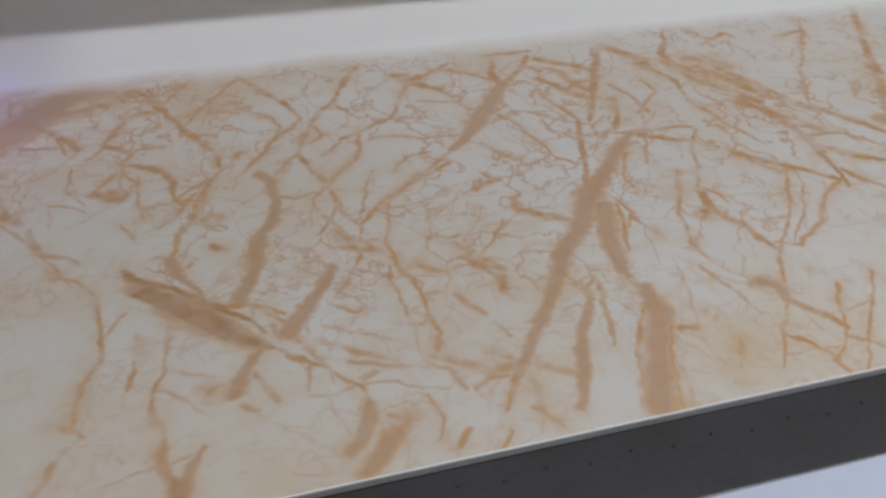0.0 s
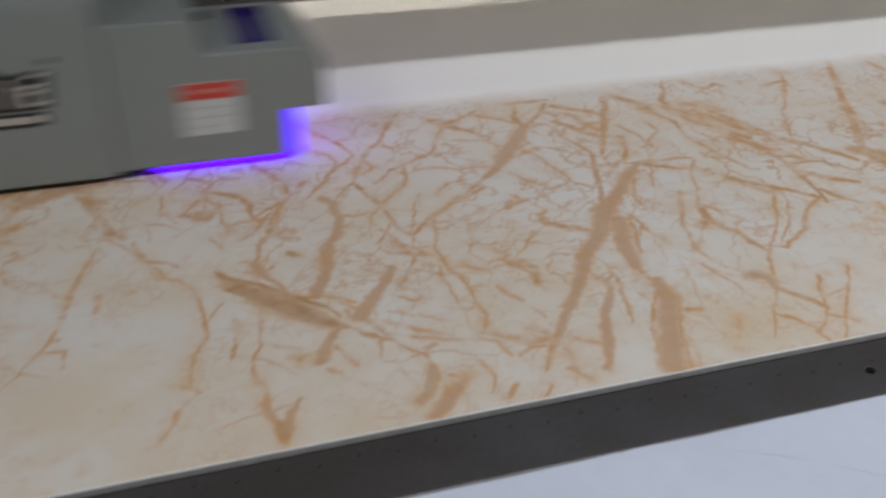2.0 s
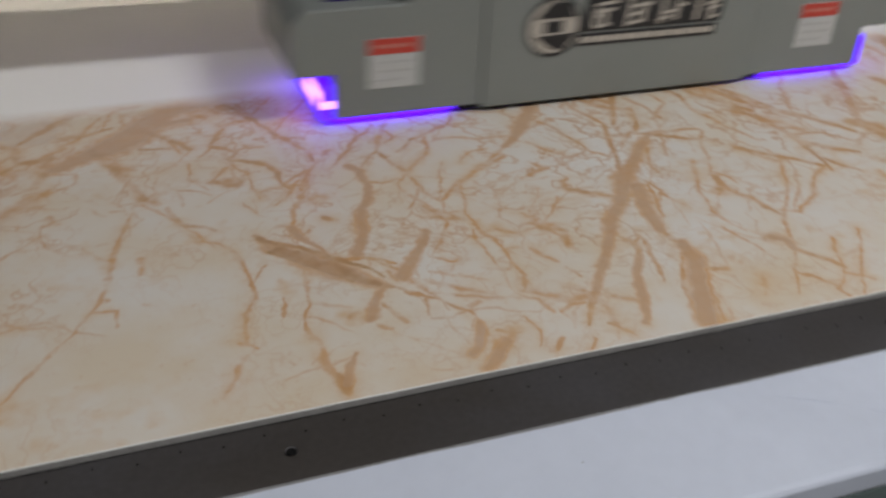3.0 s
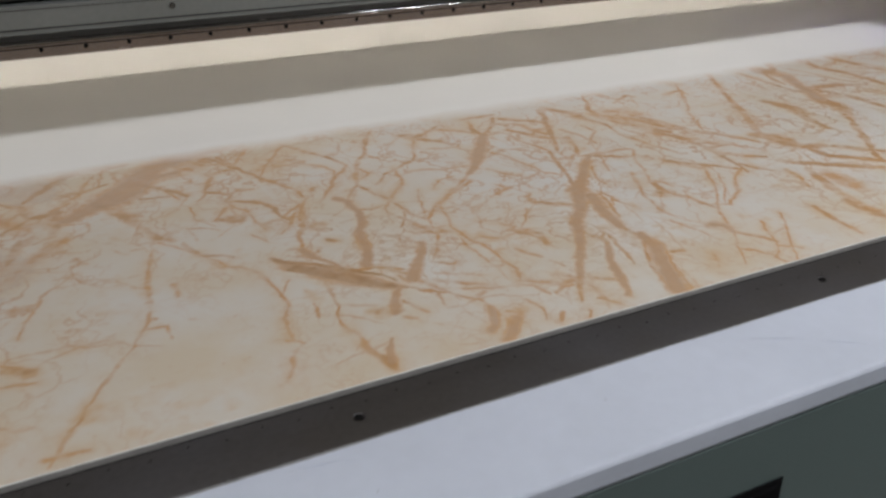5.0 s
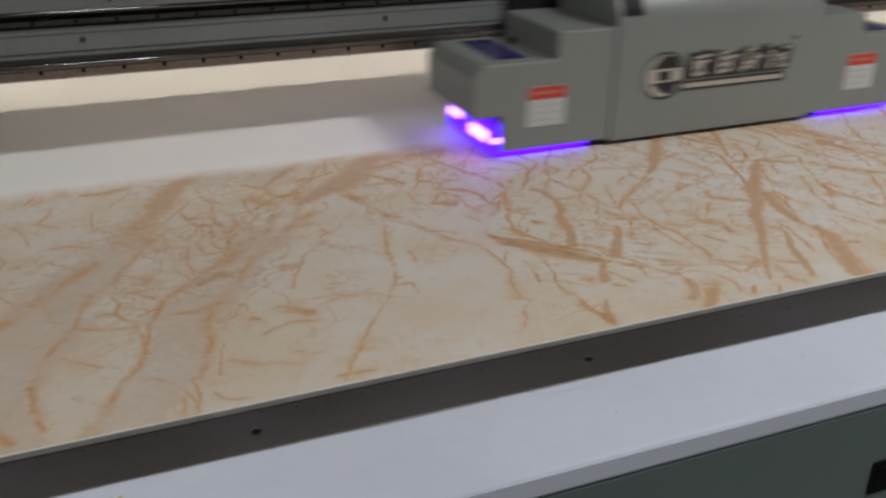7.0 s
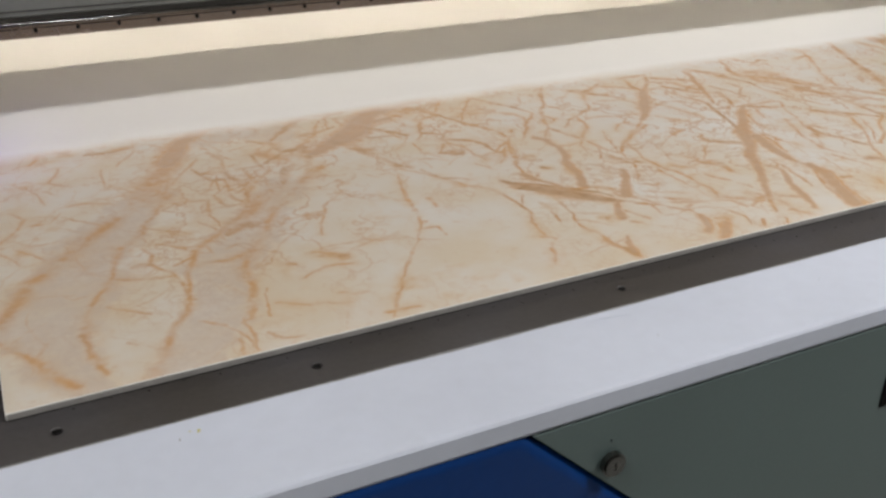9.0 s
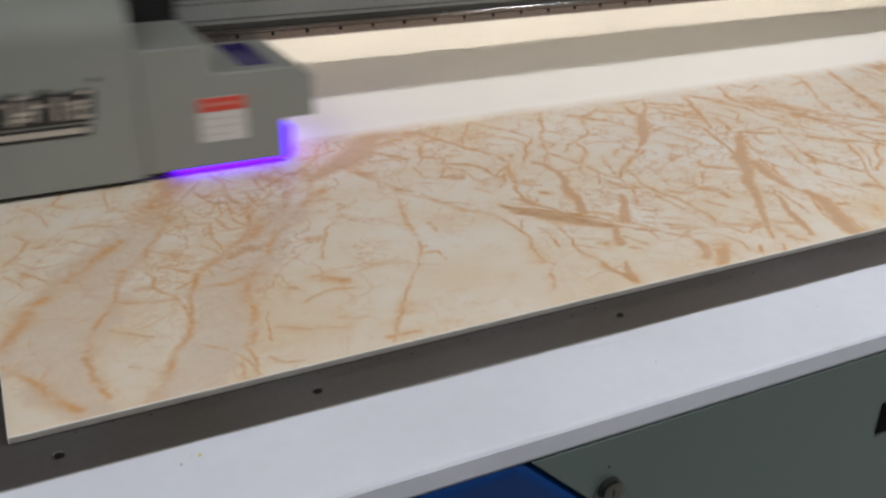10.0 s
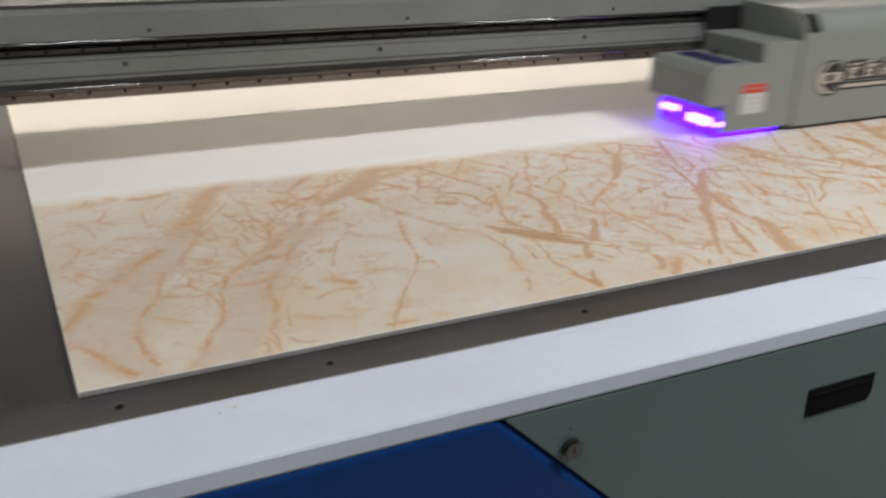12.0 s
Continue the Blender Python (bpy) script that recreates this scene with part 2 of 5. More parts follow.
# recessed pull
HX0, HX1, HZ0, HZ1 = 0.879, 1.000, 0.754, 0.796
pull = part("recessed_pull", prism([(HX0, HZ0), (HX1 - 0.006, HZ0), (HX1 + 0.002, HZ0 + 0.012), (HX1 + 0.002, HZ1), (HX0, HZ1)], "y", -0.1875, -0.1840, 0.0012), PULL, green, "black recessed door pull")
part("pull_cup", box(HX0 + 0.008, HX1 - 0.008, -0.1881, -0.1873, HZ0 + 0.006, HZ1 - 0.012), PULL, pull)
part("lip", box(HX0 + 0.006, HX1 - 0.006, -0.1895, -0.1873, HZ1 - 0.012, HZ1 - 0.007, 0.001), PULL, pull)

# ---- unseen warm bar at the rear of the table, added to fill under the beam ----
bar = empty("rear_fill_bar", pose(0, 2.3, Z_BED), "unseen warm fill bar added at the rear of the bed", "work light")
part("housing", box(-1.4, 3.7, 0.0, 0.05, 0.26, 0.45, 0.004), BEAM, bar)
part("tube", box(-1.38, 3.68, -0.006, -0.001, 0.28, 0.43), REAR, bar, "glowing warm fill strip")
for post_x in (-1.3, 1.15, 3.6):
    part("post", box(post_x - 0.02, post_x + 0.02, 0.005, 0.045, 0.0, 0.261, 0.002), BEAM, bar)

# ---- gantry beam ----
beam = empty("gantry_beam", pose(0, 0, 0), "grey aluminium gantry beam with two steel rails", "gantry")
BX0, BX1 = -1.9, 4.3
part("lower_profile", prism([(0.786, 1.050), (0.786, 1.074), (0.7765, 1.077), (0.7765, 1.116), (0.800, 1.118), (1.20, 1.118), (1.20, 1.050)], "x", BX0, BX1), BEAM, beam)
part("upper_profile", prism([(0.800, 1.1185), (0.800, 1.140), (0.7765, 1.146), (0.7765, 1.190), (0.786, 1.199), (1.20, 1.199), (1.20, 1.1185)], "x", BX0, BX1), BEAM, beam)
# shade in the recess and grooves is put in as near-black strips
part("recess", box(BX0 + 0.01, BX1 - 0.01, 0.795, 0.799, 1.119, 1.1405), RECESS, beam)
for groove_z in (1.0830, 1.1105):
    part("groove_line", box(BX0 + 0.01, BX1 - 0.01, 0.7757, 0.7764, groove_z, groove_z + (0.0018 if groove_z < 1.1 else 0.0008)), RECESS, beam)
part("top_ridge", box(BX0 + 0.01, BX1 - 0.01, 0.786, 0.800, 1.1995, 1.2045, 0.0012), POLISHED, beam, "bright ridge along the beam")
part("cable_cover", box(BX0 + 0.02, BX1 - 0.02, 0.98, 1.195, 1.1995, 1.225, 0.006), BEAM, beam)


def rail(name, z0, z1, y_front, y_back):
    h = z1 - z0
    pts = [(y_back, z0), (y_front + 0.002, z0), (y_front, z0 + 0.002), (y_front, z0 + 0.66 * h), (y_front + 0.003, z0 + 0.72 * h), (y_front + 0.003, z0 + 0.82 * h), (y_front, z1 - 0.003), (y_front + 0.003, z1), (y_back, z1)]
    return part(name, prism(pts, "x", BX0 + 0.05, BX1 - 0.05), RAIL, beam, "polished steel linear rail")


low_rail = rail("lower_rail", 1.046, 1.067, 0.764, 0.7855)
top_rail = rail("upper_rail", 1.1215, 1.1345, 0.786, 0.7945)
# upper rail sits in the recess: that shade is in its darker steel colour
top_rail.data.materials[0] = SHADED_STEEL
for lip_y, lip_z in ((0.7672, 1.0665), (0.7795, 1.1420)):
    bm = rod(0.0028, BX1 - BX0 - 0.2, 16)
    lip = part("polished_lip", bm, POLISHED, beam, "polished steel edge", pose((BX0 + BX1) / 2, lip_y, lip_z, 0, 0, 90))
    for f in lip.data.polygons:
        f.use_smooth = len(f.vertices) == 4
bolt_mesh = None
for r, z, y in ((low_rail, 1.0570, 0.7641), (top_rail, 1.1270, 0.7861)):
    for k in range(95):
        if bolt_mesh is None:
            o = part("rail_bolt", rod(0.0031, 0.0016, 12), BED_DARK, r)
            bolt_mesh = o.data
        else:
            o = new("rail_bolt", bolt_mesh)
            o.parent = r
        o.matrix_basis = pose(-1.44 + 0.06 * k, y, z)
for k in range(8):
    part("beam_bolt", rod(0.0045, 0.003, 14, 0.0008), CHROME, beam, "", pose(-0.782 + 0.484 * k, 0.7758, 1.101))
    part("beam_bolt", rod(0.0035, 0.003, 14, 0.0008), CHROME, beam, "", pose(-0.76 + 0.496 * k, 0.7758, 1.158))
for post_x in (BX0 + 0.15, BX1 - 0.15):
    part("gantry_leg", box(post_x - 0.12, post_x + 0.12, 0.82, 1.15, 0.894, 1.0495, 0.006), BEAM, beam)

# white reflector added under the beam, out of view, to lift the dark below
part("bounce_plate", box(BX0 + 0.01, BX1 - 0.01, 0.785, 1.195, 1.0470, 1.0497), PLASTER, beam, "unseen white plate added to bounce light under the beam")
# unseen warm strip carried behind the beam, added to brighten the board there
strip = part("rear_fill_strip", box(BX0 + 0.3, BX1 - 0.3, 1.285, 1.315, 1.400, 1.404), STRIP, beam, "unseen warm white strip added behind the beam to light the board")
part("strip_housing", box(BX0 + 0.28, BX1 - 0.28, 1.27, 1.33, 1.4045, 1.43, 0.003), BEAM, beam)
for arm_x in (-1.2, 0.3, 1.8, 3.3):
    part("strip_bracket", prism([(1.2005, 1.06), (1.2005, 1.10), (1.30, 1.4303), (1.33, 1.4303), (1.33, 1.425), (1.215, 1.06)], "x", arm_x, arm_x + 0.02), BEAM, beam)

# ---- print carriage ----
carriage = empty("print_carriage", pose(0, 0, 0), "grey print carriage with glowing violet lamps", "print carriage")
D = 0.198


def shade_smooth(ob):
    for f in ob.data.polygons:
        f.use_smooth = True
    return ob


part("left_housing", prism([(0.0, 0.012), (0.2040, 0.012), (0.2040, 0.202), (0.097, 0.202), (0.097, 0.158), (-0.034, 0.158), (-0.052, 0.140), (-0.052, 0.072), (0.0, 0.072)], "y", 0.0, D, 0.003), CARRIAGE, carriage, "stepped grey end housing")
part("right_housing", prism([(0.836, 0.012), (0.6300, 0.012), (0.6300, 0.192), (0.7375, 0.192), (0.7375, 0.150), (0.866, 0.150), (0.886, 0.132), (0.886, 0.072), (0.836, 0.072)], "y", 0.0, D, 0.003), CARRIAGE, carriage, "stepped grey end housing")
pts = [(-0.003, 0.008), (-0.003, 0.205)]
for k in range(13):
    a = math.pi / 2 * k / 12
    pts.append((0.055 - 0.058 * math.cos(a), 0.207 + 0.058 * math.sin(a)))
pts += [(D, 0.268), (D, 0.008)]
part("main_cover", prism(pts, "x", 0.2045, 0.6295, 0.002), CARRIAGE, carriage, "grey head cover with rounded top front")
part("underside", box(0.17, 0.66, 0.006, D - 0.006, 0.0065, 0.0115), BLACK, carriage)
part("slider_plate", box(0.10, 0.73, D, D + 0.004, 0.05, 0.255), BLACK, carriage)


def slot(name, x0, x1, y0, y1, z):
    part(name, box(x0, x1, y0, y1, z - 0.001, z + 0.0012, 0.0005), WINDOW, carriage, "dark acrylic window tinted with the violet lamp glow")


slot("window", 0.000, 0.056, 0.030, 0.175, 0.1585)
slot("window", 0.785, 0.831, 0.030, 0.175, 0.1505)
vent_arc = [math.pi / 2 * k / 8 for k in range(1, 6)]
vent_rim = [(0.055 - 0.0592 * math.cos(a), 0.207 + 0.0592 * math.sin(a)) for a in vent_arc]
vent_back = [(0.055 - 0.054 * math.cos(a), 0.207 + 0.054 * math.sin(a)) for a in reversed(vent_arc)]
part("vent", prism(vent_rim + vent_back, "x", 0.212, 0.252), BLACK, carriage, "black vent in the rounded cover")
for knob_x, knob_z in ((0.078, 0.160), (0.752, 0.152)):
    part("knob", rod(0.006, 0.010, 16, 0.001), BLACK, carriage, "small black knob", pose(knob_x, 0.135, knob_z + 0.004, 90))
for lx in (0.046, 0.711):
    lab = part("warning_label", box(lx, lx + 0.068, -0.0009, 0.0005, 0.050, 0.1165), PAPER, carriage, "white warning label with red heading")
    part("red_heading", box(lx + 0.0006, lx + 0.0674, -0.0014, -0.0008, 0.0955, 0.1160), RED, lab, "red heading band")
    for k in range(3):
        part("text_bar", box(lx + 0.006, lx + (0.060 if k < 2 else 0.044), -0.0012, -0.0008, 0.083 - 0.012 * k, 0.0865 - 0.012 * k), PRINTGREY, lab)
    for k in range(4):
        part("text_bar", box(lx + 0.008 + 0.013 * k, lx + 0.018 + 0.013 * k, -0.0017, -0.0013, 0.1035, 0.1085), LABEL_PINK, lab)
# maker's mark as plain shapes
badge = part("badge", rod(0.040, 0.001, 40), MARK_WHITE, carriage, "round black and white maker's badge", pose(0.302, -0.0034, 0.114))
bm = bmesh.new()
ring = [[bm.verts.new((r * math.cos(a), -0.0009, r * math.sin(a))) for r in (0.0365, 0.0415)] for a in [math.tau * k / 40 for k in range(40)]]
for k in range(40):
    a, b = ring[k], ring[(k + 1) % 40]
    bm.faces.new((a[0], a[1], b[1], b[0]))
part("ring", bm, MARK_BLACK, badge)
part("wedge", prism([(-0.026, 0.012), (0.032, 0.012), (0.022, 0.031), (-0.004, 0.035)], "y", -0.0011, -0.0005), MARK_BLACK, badge)
part("wedge", prism([(-0.026, -0.012), (0.034, -0.010), (0.016, -0.033), (-0.002, -0.030)], "y", -0.0011, -0.0005), MARK_BLACK, badge)
part("wedge", box(-0.013, 0.013, -0.0012, -0.0005, -0.008, 0.008, 0.0002), MARK_BLACK, badge)
rng = random.Random(11)
for k in range(4):
    gx = 0.343 + 0.0555 * k
    top = [(gx + 0.0555 * i / 5 + 0.006, 0.150 + rng.uniform(-0.007, 0.005)) for i in range(5, -1, -1)]
    g = part("glyph_block", prism([(gx, 0.104), (gx + 0.0553, 0.104)] + top, "y", -0.0042, -0.0031), MARK_BLACK, carriage, "black outlined character-like block")
    for i in range(4):
        bz = 0.1085 + 0.0105 * i + rng.uniform(-0.0025, 0.0025)
        w = rng.uniform(0.010, 0.036)
        bx = gx + 0.005 + rng.uniform(0, 0.046 - w)
        lean = (bz - 0.104) * 0.12
        part("stroke", prism([(bx + lean, bz), (bx + lean + w, bz + 0.003), (bx + lean + w, bz + 0.0075), (bx + lean, bz + 0.004)], "y", -0.0047, -0.0041), MARK_WHITE, g)
    for i in range(2):
        bx, bz, h = gx + 0.008 + 0.022 * i + rng.uniform(0, 0.012), 0.107 + rng.uniform(0, 0.006), rng.uniform(0.024, 0.036)
        part("stroke", prism([(bx, bz), (bx + 0.006, bz), (bx + 0.006 + h * 0.12, bz + h), (bx + h * 0.12, bz + h)], "y", -0.0050, -0.0046), MARK_WHITE, g)
part("corner_dot", rod(0.004, 0.001, 16), MARK_BLACK, carriage, "", pose(0.574, -0.0036, 0.160))
strip = part("name_strip", box(0.338, 0.560, -0.0041, -0.0031, 0.084, 0.101), MARK_BLACK, carriage)
for k in range(9):
    part("text_bar", box(0.343 + 0.0238 * k, 0.343 + 0.0238 * k + 0.021, -0.0046, -0.0040, 0.0885, 0.0965), MARK_WHITE, strip)
# lamps in the end notches and under the ends
for side, x_in, sgn in (("left", 0.0, -1), ("right", 0.836, 1)):
    xo = x_in + sgn * 0.015
    lamp = part("uv_lamp", box(min(x_in, xo), max(x_in, xo), 0.003, D - 0.004, 0.008, 0.058, 0.005), UV_SOFT, carriage, "violet glowing curing lamp")
    a, b = sorted((x_in + sgn * 0.0145, x_in + sgn * 0.0162))
    for y0, y1, z0, z1 in ((0.022, 0.090, 0.024, 0.042), (0.130, 0.182, 0.034, 0.046)):
        part("emitter", box(a, b, y0, y1, z0, z1, 0.0006), UV_HOT, lamp, "bright violet emitter")
    if side == "left":
        part("emitter", box(-0.0135, -0.002, 0.0018, 0.0034, 0.027, 0.037, 0.0006), UV_HOT, lamp, "bright violet emitter")
    a, b = sorted((x_in - sgn * 0.003, x_in - sgn * 0.165))
    part("under_lamp", box(a, b, 0.004, D - 0.010, 0.0085, 0.0118), UV_UNDER, carriage, "violet lamp under the housing")


# ---- board with the printed marble pattern ----
board = empty("marble_board", pose(0, 0, 0), "white panel half printed with tan-veined marble", "board")
BL, BW = 3.05, 1.62
part("core", box(0, BL, 0, BW, Z_BED + 0.0004, Z_BOARD, 0.0008), BOARD_WHITE, board, "white uncoated panel")
part("cut_edge", box(0.001, BL - 0.001, -0.0012, -0.0002, Z_BED + 0.0013, Z_BOARD - 0.0001), BOARD_EDGE, board, "grey sawn front edge")
# the shadow line below the board edge, put in as a black strip
part("gap_shade", box(0.001, BL - 0.001, -0.0013, -0.0001, Z_BED + 0.0004, Z_BED + 0.0012), BLACK, board, "thin black strip standing in for the shade under the board")

STEP, PX, PY = 0.0015, 2.1, 0.70
GX = np.concatenate([np.arange(0.0008, PX, STEP), np.linspace(PX + STEP, BL - 0.0008, 140)])
GY = np.arange(0.0008, PY, STEP)
XX, YY = np.meshgrid(GX, GY)


def field(seed, cell):
    """Smooth value noise over the board, about -1 to 1."""
    r = np.random.RandomState(seed)
    g = r.uniform(-1, 1, (int(PY / cell) + 4, int(BL / cell) + 4))
    fx, fy = XX / cell, YY / cell
    ix, iy = fx.astype(int), fy.astype(int)
    tx, ty = fx - ix, fy - iy
    tx, ty = tx * tx * (3 - 2 * tx), ty * ty * (3 - 2 * ty)
    return (g[iy, ix] * (1 - tx) + g[iy, ix + 1] * tx) * (1 - ty) + (g[iy + 1, ix] * (1 - tx) + g[iy + 1, ix + 1] * tx) * ty


WX = XX + 0.0022 * field(1, 0.035) + 0.0016 * field(2, 0.012) + 0.0009 * field(3, 0.005)
WY = YY + 0.0022 * field(4, 0.035) + 0.0016 * field(5, 0.012) + 0.0009 * field(6, 0.005)
ROUGH = 1 + 0.22 * field(7, 0.03) + 0.20 * field(8, 0.009)
PATCHY = np.clip(0.80 + 0.40 * field(9, 0.025) + 0.30 * field(10, 0.008), 0.3, 1)
strokes = []
ink = {"tan": np.zeros_like(XX), "taupe": np.zeros_like(XX), "halo": np.zeros_like(XX), "deep": np.zeros_like(XX)}


def vein(ink, kind, w0, w1, *points, strength=1.0, main=True):
    """One printed vein along the points (metres on the board), its width going from w0 to w1 millimetres.
    v: thin tan vein, t: broad vein with a taupe filling and tan borders, b: blot,
    s: soft tan smear, p: pale taupe filling, d: dark brown line."""
    grow = 1.12 if main else 0.9
    w0, w1 = w0 * grow / 1000, w1 * grow / 1000
    if main:
        strokes.append((w0, points))
    reach = max(w0, w1) * 1.2 + 0.03
    px, py = [p[0] for p in points], [p[1] for p in points]
    c0, c1 = np.searchsorted(GX, [min(px) - reach, max(px) + reach])
    r0, r1 = np.searchsorted(GY, [min(py) - reach, max(py) + reach])
    if c1 <= c0 or r1 <= r0:
        return
    part_of = (slice(r0, r1), slice(c0, c1))
    x, y = WX[part_of], WY[part_of]
    best = np.full(x.shape, 9.0)
    away = np.full(x.shape, 9.0)
    total = sum(math.dist(a, b) for a, b in zip(points, points[1:])) or 1e-6
    gone = 0.0
    for (ax, ay), (bx, by) in zip(points, points[1:]):
        n = math.dist((ax, ay), (bx, by)) or 1e-6
        s = np.clip(((x - ax) * (bx - ax) + (y - ay) * (by - ay)) / (n * n), 0, 1)
        d = np.hypot(x - ax - s * (bx - ax), y - ay - s * (by - ay))
        along = (gone + s * n) / total
        half = 0.5 * (w0 + (w1 - w0) * along) * (ROUGH[part_of] ** 2 if kind == "b" else ROUGH[part_of]) + 0.0003
        if kind == "v":
            half = half * (0.7 + 0.3 * np.clip(np.minimum(along, 1 - along) / 0.2, 0, 1))
        best = np.minimum(best, d / half)
        away = np.minimum(away, d - half)
        gone += n
    body = np.clip((1.75 - best) / 1.35, 0, 1)
    body = body * body * (3 - 2 * body)
    halo = np.exp(-np.maximum(away, 0) / 0.008)
    if kind == "t":
        inner = np.clip((1.05 - best) / 0.45, 0, 1)
        ink["taupe"][part_of] = np.maximum(ink["taupe"][part_of], inner * (0.6 + 0.4 * PATCHY[part_of]))
    elif kind == "p":
        inner = np.clip((1.1 - best) / 0.3, 0, 1)
        ink["taupe"][part_of] = np.maximum(ink["taupe"][part_of], 0.5 * inner)
        body, halo = body * 0.0, inner * 0.35
    elif kind == "s":
        body = 0.95 * np.exp(-((best / 1.05) ** 2)) * PATCHY[part_of] ** 1.5
        halo = np.exp(-np.maximum(away, 0) / 0.014)
    elif kind == "d":
        body = body * PATCHY[part_of]
        ink["deep"][part_of] = np.maximum(ink["deep"][part_of], body * 0.75)
    else:
        body = body * PATCHY[part_of] ** (2 if kind == "b" else 1)
        if main and w0 + w1 > 0.012:
            ink["deep"][part_of] = np.maximum(ink["deep"][part_of], 0.35 * body * PATCHY[part_of] ** 4)
    if not main:
        halo = halo * 0.6
    ink["tan"][part_of] = np.maximum(ink["tan"][part_of], body * strength)
    ink["halo"][part_of] = np.maximum(ink["halo"][part_of], halo * strength)


def artwork():
    vein(ink, 's', 22.0, 21.8, (0.529, 0.540), (0.561, 0.579), (0.601, 0.593), (0.644, 0.608), (0.669, 0.631))
    vein(ink, 't', 15.4, 14.0, (0.539, 0.556), (0.572, 0.590), (0.613, 0.596))
    vein(ink, 'v', 6.9, 4.2, (0.669, 0.634), (0.683, 0.613), (0.692, 0.578))
    vein(ink, 'v', 5.0, 6.7, (0.685, 0.633), (0.696, 0.584), (0.703, 0.554), (0.716, 0.522))
    vein(ink, 'v', 9.1, 4.1, (0.716, 0.522), (0.734, 0.492), (0.743, 0.467), (0.745, 0.434))
    vein(ink, 'v', 4.9, 4.6, (0.732, 0.646), (0.713, 0.616), (0.696, 0.584))
    vein(ink, 'v', 4.9, 2.7, (0.790, 0.635), (0.772, 0.616), (0.735, 0.567), (0.717, 0.531))
    vein(ink, 'v', 9.6, 4.8, (0.695, 0.577), (0.658, 0.566), (0.646, 0.536), (0.634, 0.510))
    vein(ink, 'v', 8.2, 5.4, (0.634, 0.510), (0.662, 0.486), (0.650, 0.467))
    vein(ink, 'v', 3.1, 2.5, (0.634, 0.507), (0.617, 0.482))
    vein(ink, 'v', 8.2, 3.7, (0.650, 0.467), (0.674, 0.452), (0.691, 0.440), (0.699, 0.421), (0.698, 0.389), (0.703, 0.372))
    vein(ink, 'v', 3.0, 3.0, (0.662, 0.490), (0.694, 0.494))
    vein(ink, 'v', 4.2, 3.7, (0.698, 0.384), (0.716, 0.404), (0.733, 0.418))
    vein(ink, 'v', 4.8, 4.6, (0.746, 0.431), (0.732, 0.407), (0.712, 0.360), (0.699, 0.329), (0.690, 0.296))
    vein(ink, 'v', 2.4, 2.0, (0.718, 0.394), (0.699, 0.363), (0.680, 0.339))
    vein(ink, 't', 8.5, 8.5, (0.781, 0.411), (0.792, 0.397), (0.791, 0.355), (0.782, 0.327))
    vein(ink, 't', 8.8, 10.8, (0.782, 0.327), (0.768, 0.302), (0.758, 0.260), (0.743, 0.217))
    vein(ink, 'v', 7.4, 6.2, (0.788, 0.644), (0.799, 0.620), (0.820, 0.582), (0.836, 0.542), (0.845, 0.518))
    vein(ink, 'v', 6.8, 3.3, (0.845, 0.518), (0.833, 0.501), (0.812, 0.487), (0.796, 0.460), (0.778, 0.435), (0.758, 0.411))
    vein(ink, 'v', 2.5, 4.5, (0.812, 0.487), (0.818, 0.505), (0.812, 0.527), (0.790, 0.553), (0.776, 0.564))
    vein(ink, 'v', 5.4, 6.4, (0.934, 0.636), (0.910, 0.598), (0.887, 0.550), (0.869, 0.526), (0.852, 0.503))
    vein(ink, 'v', 5.2, 5.2, (0.852, 0.503), (0.836, 0.462), (0.828, 0.443))
    vein(ink, 'v', 4.2, 2.8, (0.886, 0.544), (0.898, 0.522))
    vein(ink, 'v', 5.2, 5.9, (0.828, 0.445), (0.830, 0.415), (0.842, 0.384), (0.848, 0.355))
    vein(ink, 'v', 5.2, 3.9, (0.848, 0.355), (0.850, 0.324), (0.860, 0.306), (0.863, 0.294))
    vein(ink, 'v', 4.2, 2.5, (0.828, 0.443), (0.812, 0.426), (0.793, 0.397))
    vein(ink, 'v', 13.4, 4.5, (0.974, 0.598), (0.986, 0.579), (1.005, 0.559), (1.014, 0.546))
    vein(ink, 'v', 5.4, 9.9, (1.045, 0.614), (1.016, 0.596), (0.986, 0.579))
    vein(ink, 'v', 4.9, 3.9, (0.986, 0.579), (0.969, 0.552), (0.952, 0.513), (0.940, 0.495))
    vein(ink, 'v', 7.6, 4.2, (0.940, 0.495), (0.904, 0.477), (0.875, 0.458))
    vein(ink, 'v', 4.1, 5.2, (0.901, 0.478), (0.890, 0.430), (0.876, 0.409), (0.854, 0.386), (0.845, 0.372))
    vein(ink, 'v', 2.7, 2.3, (0.852, 0.503), (0.859, 0.475), (0.845, 0.463))
    vein(ink, 'v', 4.4, 2.9, (0.873, 0.452), (0.851, 0.433))
    vein(ink, 'v', 5.3, 5.3, (0.863, 0.294), (0.894, 0.333), (0.923, 0.357), (0.943, 0.364), (0.979, 0.383))
    vein(ink, 'v', 3.2, 2.0, (0.898, 0.329), (0.888, 0.289), (0.879, 0.263), (0.878, 0.228))
    vein(ink, 'b', 14.5, 16.2, (0.630, 0.412), (0.648, 0.402))
    vein(ink, 'b', 11.8, 11.5, (0.725, 0.342), (0.735, 0.345))
    vein(ink, 'b', 10.1, 10.1, (0.679, 0.608), (0.685, 0.601))
    vein(ink, 'b', 7.8, 5.7, (0.763, 0.452), (0.769, 0.458))
    vein(ink, 's', 8.8, 8.2, (0.774, 0.579), (0.791, 0.560))
    vein(ink, 'b', 24.8, 19.1, (0.848, 0.273), (0.860, 0.263))
